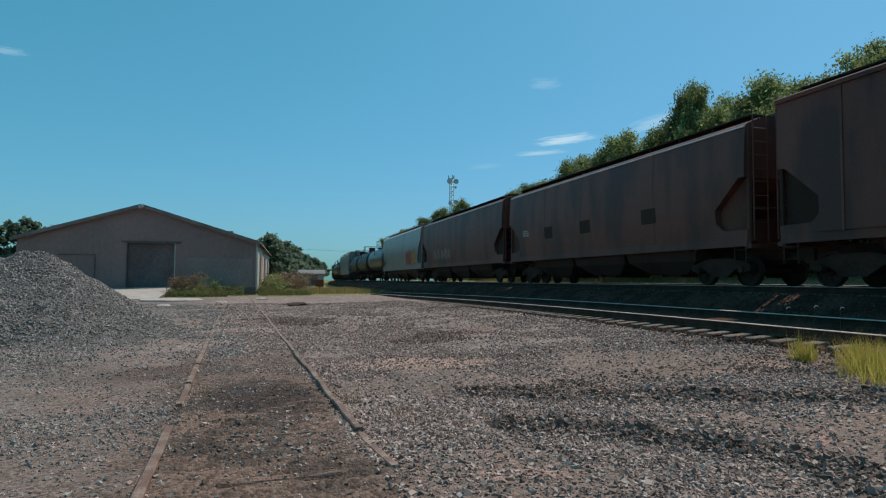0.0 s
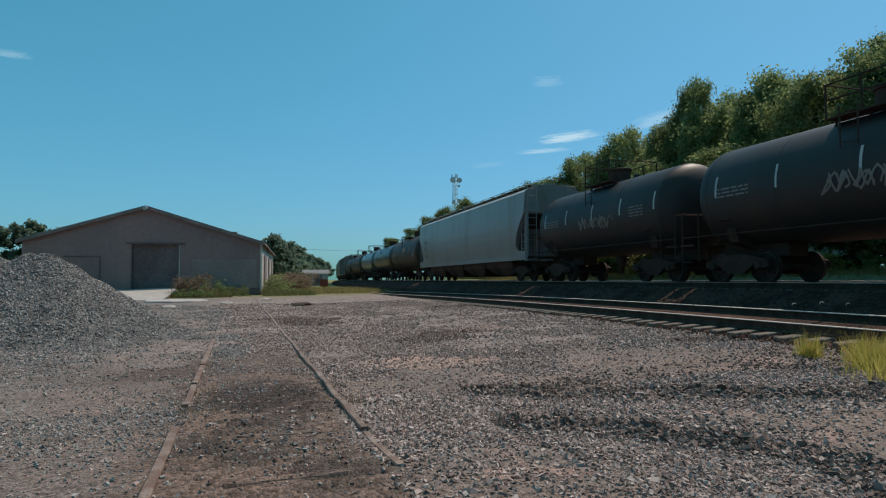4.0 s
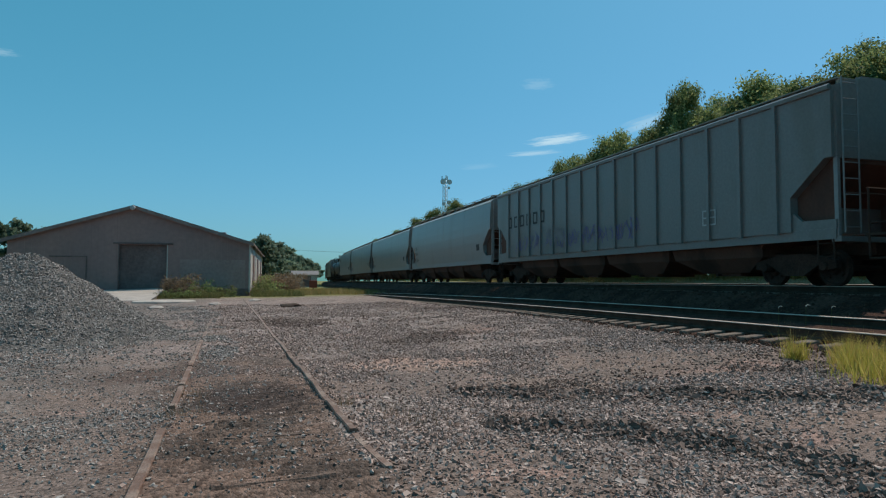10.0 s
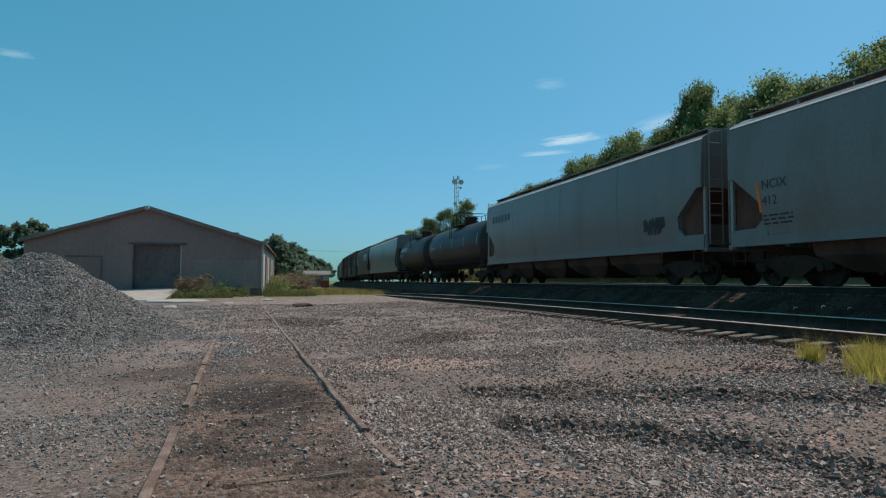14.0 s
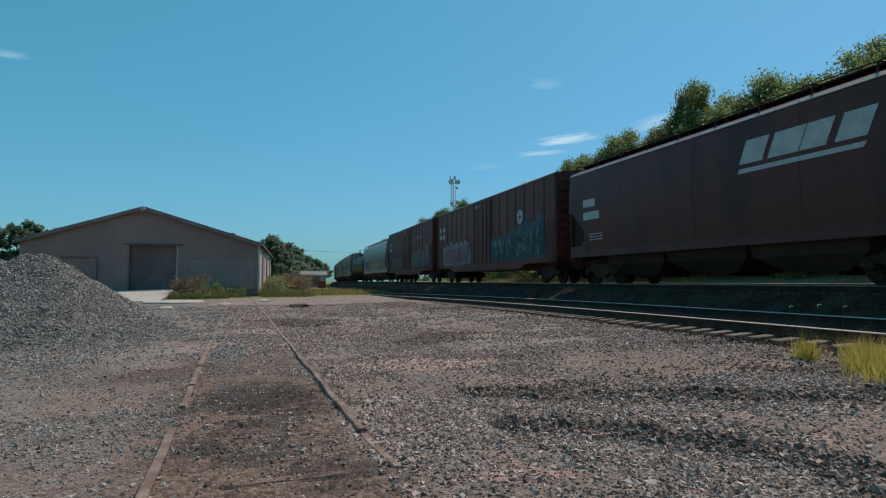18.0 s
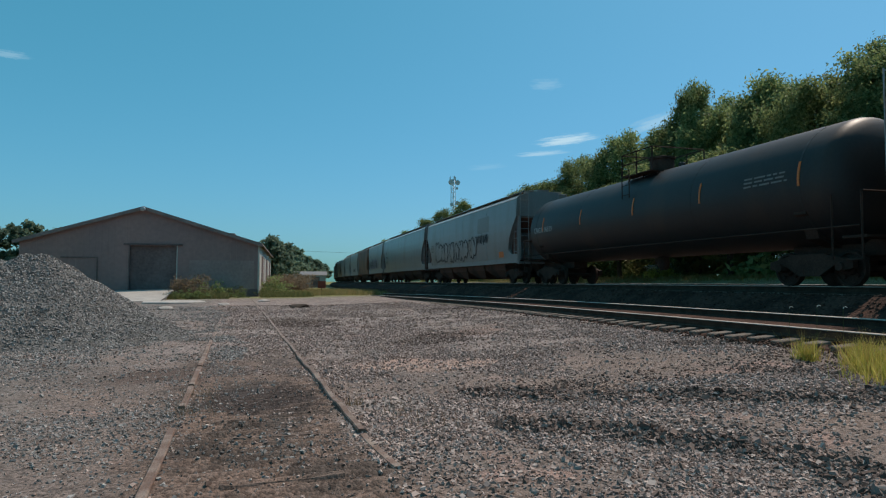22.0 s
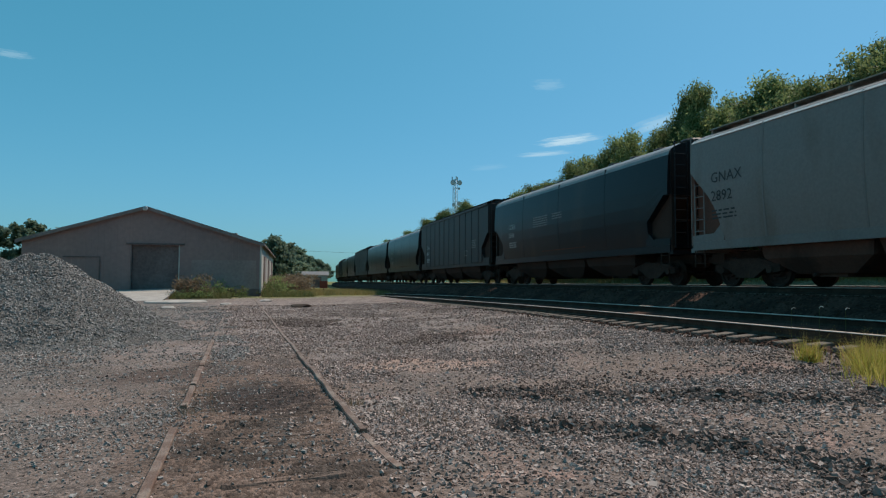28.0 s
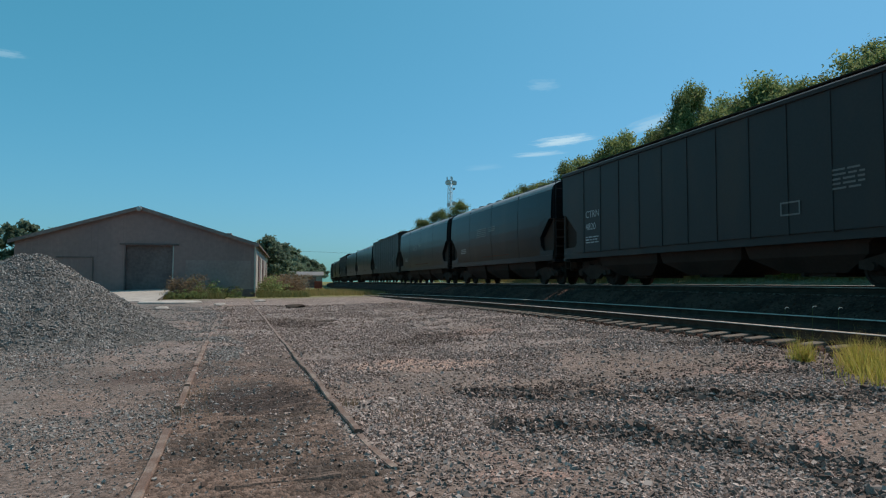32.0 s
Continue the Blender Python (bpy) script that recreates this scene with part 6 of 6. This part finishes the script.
# ---- thin clouds, far off ----
def cloud_mat(dense):
    m = bpy.data.materials.new("thin_cloud")
    m.use_nodes = True
    n, l = m.node_tree.nodes, m.node_tree.links
    n.remove(n["Principled BSDF"])
    tc = n.new("ShaderNodeTexCoord")
    mp = n.new("ShaderNodeMapping")
    mp.inputs["Scale"].default_value = (2.2, 1, 6.0)
    l.new(tc.outputs["Object"], mp.inputs[0])
    no = n.new("ShaderNodeTexNoise")
    no.inputs["Scale"].default_value, no.inputs["Detail"].default_value, no.inputs["Roughness"].default_value = 0.9, 7, 0.62
    l.new(mp.outputs[0], no.inputs["Vector"])
    ln = n.new("ShaderNodeVectorMath")
    ln.operation = "LENGTH"
    l.new(tc.outputs["Object"], ln.inputs[0])
    edge = n.new("ShaderNodeMapRange")
    edge.inputs[1].default_value, edge.inputs[2].default_value, edge.inputs[3].default_value, edge.inputs[4].default_value = 0.0, 1.0, 0.42, -0.35
    l.new(ln.outputs["Value"], edge.inputs[0])
    add = n.new("ShaderNodeMath")
    l.new(no.outputs[0], add.inputs[0])
    l.new(edge.outputs[0], add.inputs[1])
    mr = n.new("ShaderNodeMapRange")
    mr.interpolation_type = "SMOOTHSTEP"
    mr.inputs[1].default_value, mr.inputs[2].default_value, mr.inputs[4].default_value = 0.46, 0.86, dense
    l.new(add.outputs[0], mr.inputs[0])
    em = n.new("ShaderNodeEmission")
    em.inputs[0].default_value, em.inputs[1].default_value = (0.62, 0.86, 1.0, 1), 0.85
    tp = n.new("ShaderNodeBsdfTransparent")
    mx = n.new("ShaderNodeMixShader")
    l.new(mr.outputs[0], mx.inputs[0])
    l.new(tp.outputs[0], mx.inputs[1])
    l.new(em.outputs[0], mx.inputs[2])
    l.new(mx.outputs[0], n["Material Output"].inputs[0])
    return m


def cloud(az, el, wide, tall, tilt, dense):
    """A thin sheet of cloud 2.5 km off, at an angle from the line of the track and over the horizon."""
    d = 2500.0
    a, e = radians(az), radians(el)
    bm = bmesh.new()
    bm.faces.new([bm.verts.new((cos(2 * pi * i / 32), 0, sin(2 * pi * i / 32))) for i in range(32)])
    ob = part("cloud", bm, cloud_mat(dense))
    ob.matrix_basis = Matrix.Translation((d * sin(a), d * cos(a), CAM_Z + d * tan(e))) @ Matrix.Rotation(-a, 4, "Z") @ Matrix.Rotation(radians(tilt), 4, "Y") @ Matrix.Diagonal((d * tan(radians(wide)), 1, d * tan(radians(tall)), 1))
    ob.visible_shadow = False
    tagged(ob, "thin white wisp of cloud in a clear sky", "cloud", "clouds", "structure")


for c in ((28.2, 12.5, 5.2, 1.0, -4, 0.9), (26.0, 11.4, 4.6, 0.5, -2, 0.55), (35.8, 13.6, 4.5, 1.3, -14, 0.4), (26.4, 17.3, 2.8, 1.2, 4, 0.2), (21.0, 10.3, 3.4, 0.6, -3, 0.12), (-17.9, 16.6, 2.6, 0.7, 0, 0.3)):
    cloud(*c)


# ---- loose stones ----
def stones(name, pts, material, label, seed, flat=0.5):
    """Angular stones, uneven blocks of eight corners: pts are rows of x, y, z and size."""
    rnd = np.random.RandomState(seed)
    base = np.array([(-1, -1, -1), (1, -1, -1), (1, 1, -1), (-1, 1, -1), (-1, -1, 1), (1, -1, 1), (1, 1, 1), (-1, 1, 1)], float)
    quad = np.array([(0, 3, 2, 1), (4, 5, 6, 7), (0, 1, 5, 4), (1, 2, 6, 5), (2, 3, 7, 6), (3, 0, 4, 7)])
    k = len(pts)
    v = base[None] * rnd.uniform(0.35, 1.0, size=(k, 8, 3))
    q = rnd.normal(size=(k, 4)) * np.array([1.0, 0.35, 0.35, 1.0])
    q /= np.linalg.norm(q, axis=1)[:, None]
    w, x, y, z = q.T
    R = np.stack([1 - 2 * (y * y + z * z), 2 * (x * y - z * w), 2 * (x * z + y * w), 2 * (x * y + z * w), 1 - 2 * (x * x + z * z), 2 * (y * z - x * w),
                  2 * (x * z - y * w), 2 * (y * z + x * w), 1 - 2 * (x * x + y * y)], axis=1).reshape(k, 3, 3)
    v = np.einsum("kij,knj->kni", R, v * np.array([1.0, 0.72, flat]))
    v = v * pts[:, 3][:, None, None] + pts[:, None, :3]
    f = (quad[None] + 8 * np.arange(k)[:, None, None]).reshape(-1, 4)
    tagged(new(name, np_mesh(name, v.reshape(-1, 3), f, material)), label, "gravel", kind="stuff")


def stone_mat(name, a, b, c):
    m = leaf_mat(name, a, b, c)
    n, l = m.node_tree.nodes, m.node_tree.links
    p = n["Principled BSDF"]
    p.inputs["Roughness"].default_value = 0.92
    p.inputs["Specular IOR Level"].default_value = 0.1
    l.new(p.outputs[0], n["Material Output"].inputs[0])
    return m


M["stones"] = stone_mat("mixed_crushed_stones", (0.155, 0.112, 0.095), (0.31, 0.236, 0.208), (0.58, 0.47, 0.42))
# shaded faces of the rut ridges put into darker stones, plus random patches
M["shade_stones"] = stone_mat("shade_dark_stones", (0.085, 0.06, 0.05), (0.16, 0.117, 0.10), (0.30, 0.23, 0.20))
M["heap_stones"] = stone_mat("blue_grey_crushed_stones", (0.14, 0.13, 0.122), (0.24, 0.226, 0.215), (0.42, 0.40, 0.38))
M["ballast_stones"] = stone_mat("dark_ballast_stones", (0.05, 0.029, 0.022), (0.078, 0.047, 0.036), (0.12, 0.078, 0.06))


def yard_stones():
    rnd = np.random.RandomState(77)
    out, dark, grey = [], [], []
    while len(out) < 120000:
        r = 2.8 + 32 * rnd.uniform() ** 1.55
        a = radians(rnd.uniform(-22, 56))
        x, y = r * sin(a), r * cos(a)
        if x > 8.45 and y > 0:
            continue
        d = noise.noise((x * 0.45, y * 0.45, 7.0)) + 0.5 * noise.noise((x * 1.3, y * 1.3, 3.0))
        rut = min(off_line(x, y, way) for way in RUTS) if 2 < x < 8 and y < 8 else 9
        keep = max(0.13, 0.5 + 1.5 * d) + (0.9 if rut < 0.3 else 0)
        if 2.5 < x < 7 and rut > 0.3 and off_line(x, y, PRESSED) < 0.38:
            keep *= 0.4
        if ((x - 2.6) / 1.4) ** 2 + ((y - 9.6) / 0.9) ** 2 < 0.8:
            keep *= 0.3
        between = abs(x - 0.17 + 0.0166 * (y - 4.3)) < 0.7 and y < 9
        if between:
            keep *= 0.2
        elif x < -0.6:
            keep *= 0.4
        if rnd.uniform() > keep:
            continue
        s = (0.007 + 0.015 * rnd.uniform() ** 1.4) * (0.82 + 0.035 * r) * (0.7 if x < 0.8 and y < 11 else 1.0) + (0.016 * (rnd.uniform() ** 9))
        if rut < 0.25 and rnd.uniform() < 0.16:
            s *= 1.7
        darker = rut < 0.26 or noise.noise((x * 0.33 + 4, y * 0.5, 11.0)) > 0.3
        pile = grey if x < 0.5 - 0.06 * y + 0.8 * d and rnd.uniform() < 0.8 else (dark if darker and rnd.uniform() < 0.75 else out)
        pile.append((x, y, ground_z(x, y) + s * 0.15, s))
    stones("dark_stones", np.array(dark), M["shade_stones"], "crushed stones along the wheel ruts, darkened for their shade", 15)
    stones("grey_stones", np.array(grey), M["heap_stones"], "small grey stones spread out from the heap", 16)
    stones("loose_stones", np.array(out), M["stones"], "loose angular grey stones scattered over the yard", 5)


def heap_stones():
    rnd = np.random.RandomState(78)
    out = []
    while len(out) < 34000:
        x, y = rnd.uniform(-10.5, 0.2), rnd.uniform(11.0, 18.0)
        h = heap_z(x, y)
        g = ground_z(x, y)
        if h < g - 0.03 or (h < g + 0.1 and rnd.uniform() < 0.6):
            continue
        s = rnd.uniform(0.014, 0.034)
        out.append((x, y, max(h, g) + s * 0.2, s))
    stones("heap_stones", np.array(out), M["heap_stones"], "blue-grey crushed stones lying on the heap", 6)


def bed_stones():
    rnd = np.random.RandomState(79)
    out = []
    while len(out) < 14000:
        s = -3 + 45 * rnd.uniform() ** 1.5
        u = rnd.uniform(-1.7, 4.0)
        x, y, z = on_near(s, u, -0.2)
        if u > 1.67:
            z = RAIL_Z - 0.62 + 0.42 * min(1.0, (u - 1.67) / 0.85) + 0.015
        size = rnd.uniform(0.02, 0.04)
        out.append((x, y, z, size))
    stones("ballast_stones", np.array(out), M["ballast_stones"], "dark ballast stones between the tracks", 7)


yard_stones()
heap_stones()
bed_stones()


def motions():
    """The train rolls towards the camera at an even speed, and its wheels turn."""
    steps = [k * 1.0 for k in range(33)]
    for i, car in TRAIN:
        walk(car, [(t, rest(i, t)) for t in steps])
    for w, sets in WHEELS.items():
        first = sets[0]
        walk(first, [(k / FPS, pose(0, w * 0.88, 0.42, math.degrees(SPEED * k / FPS / 0.42) % 360, 0, 0)) for k in range(32 * FPS + 1)])
        act, slot = first.animation_data.action, first.animation_data.action_slot
        for ob in sets[1:]:
            ob.rotation_mode = "QUATERNION"
            ad = ob.animation_data_create()
            ad.action = act
            ad.action_slot = slot


motions()
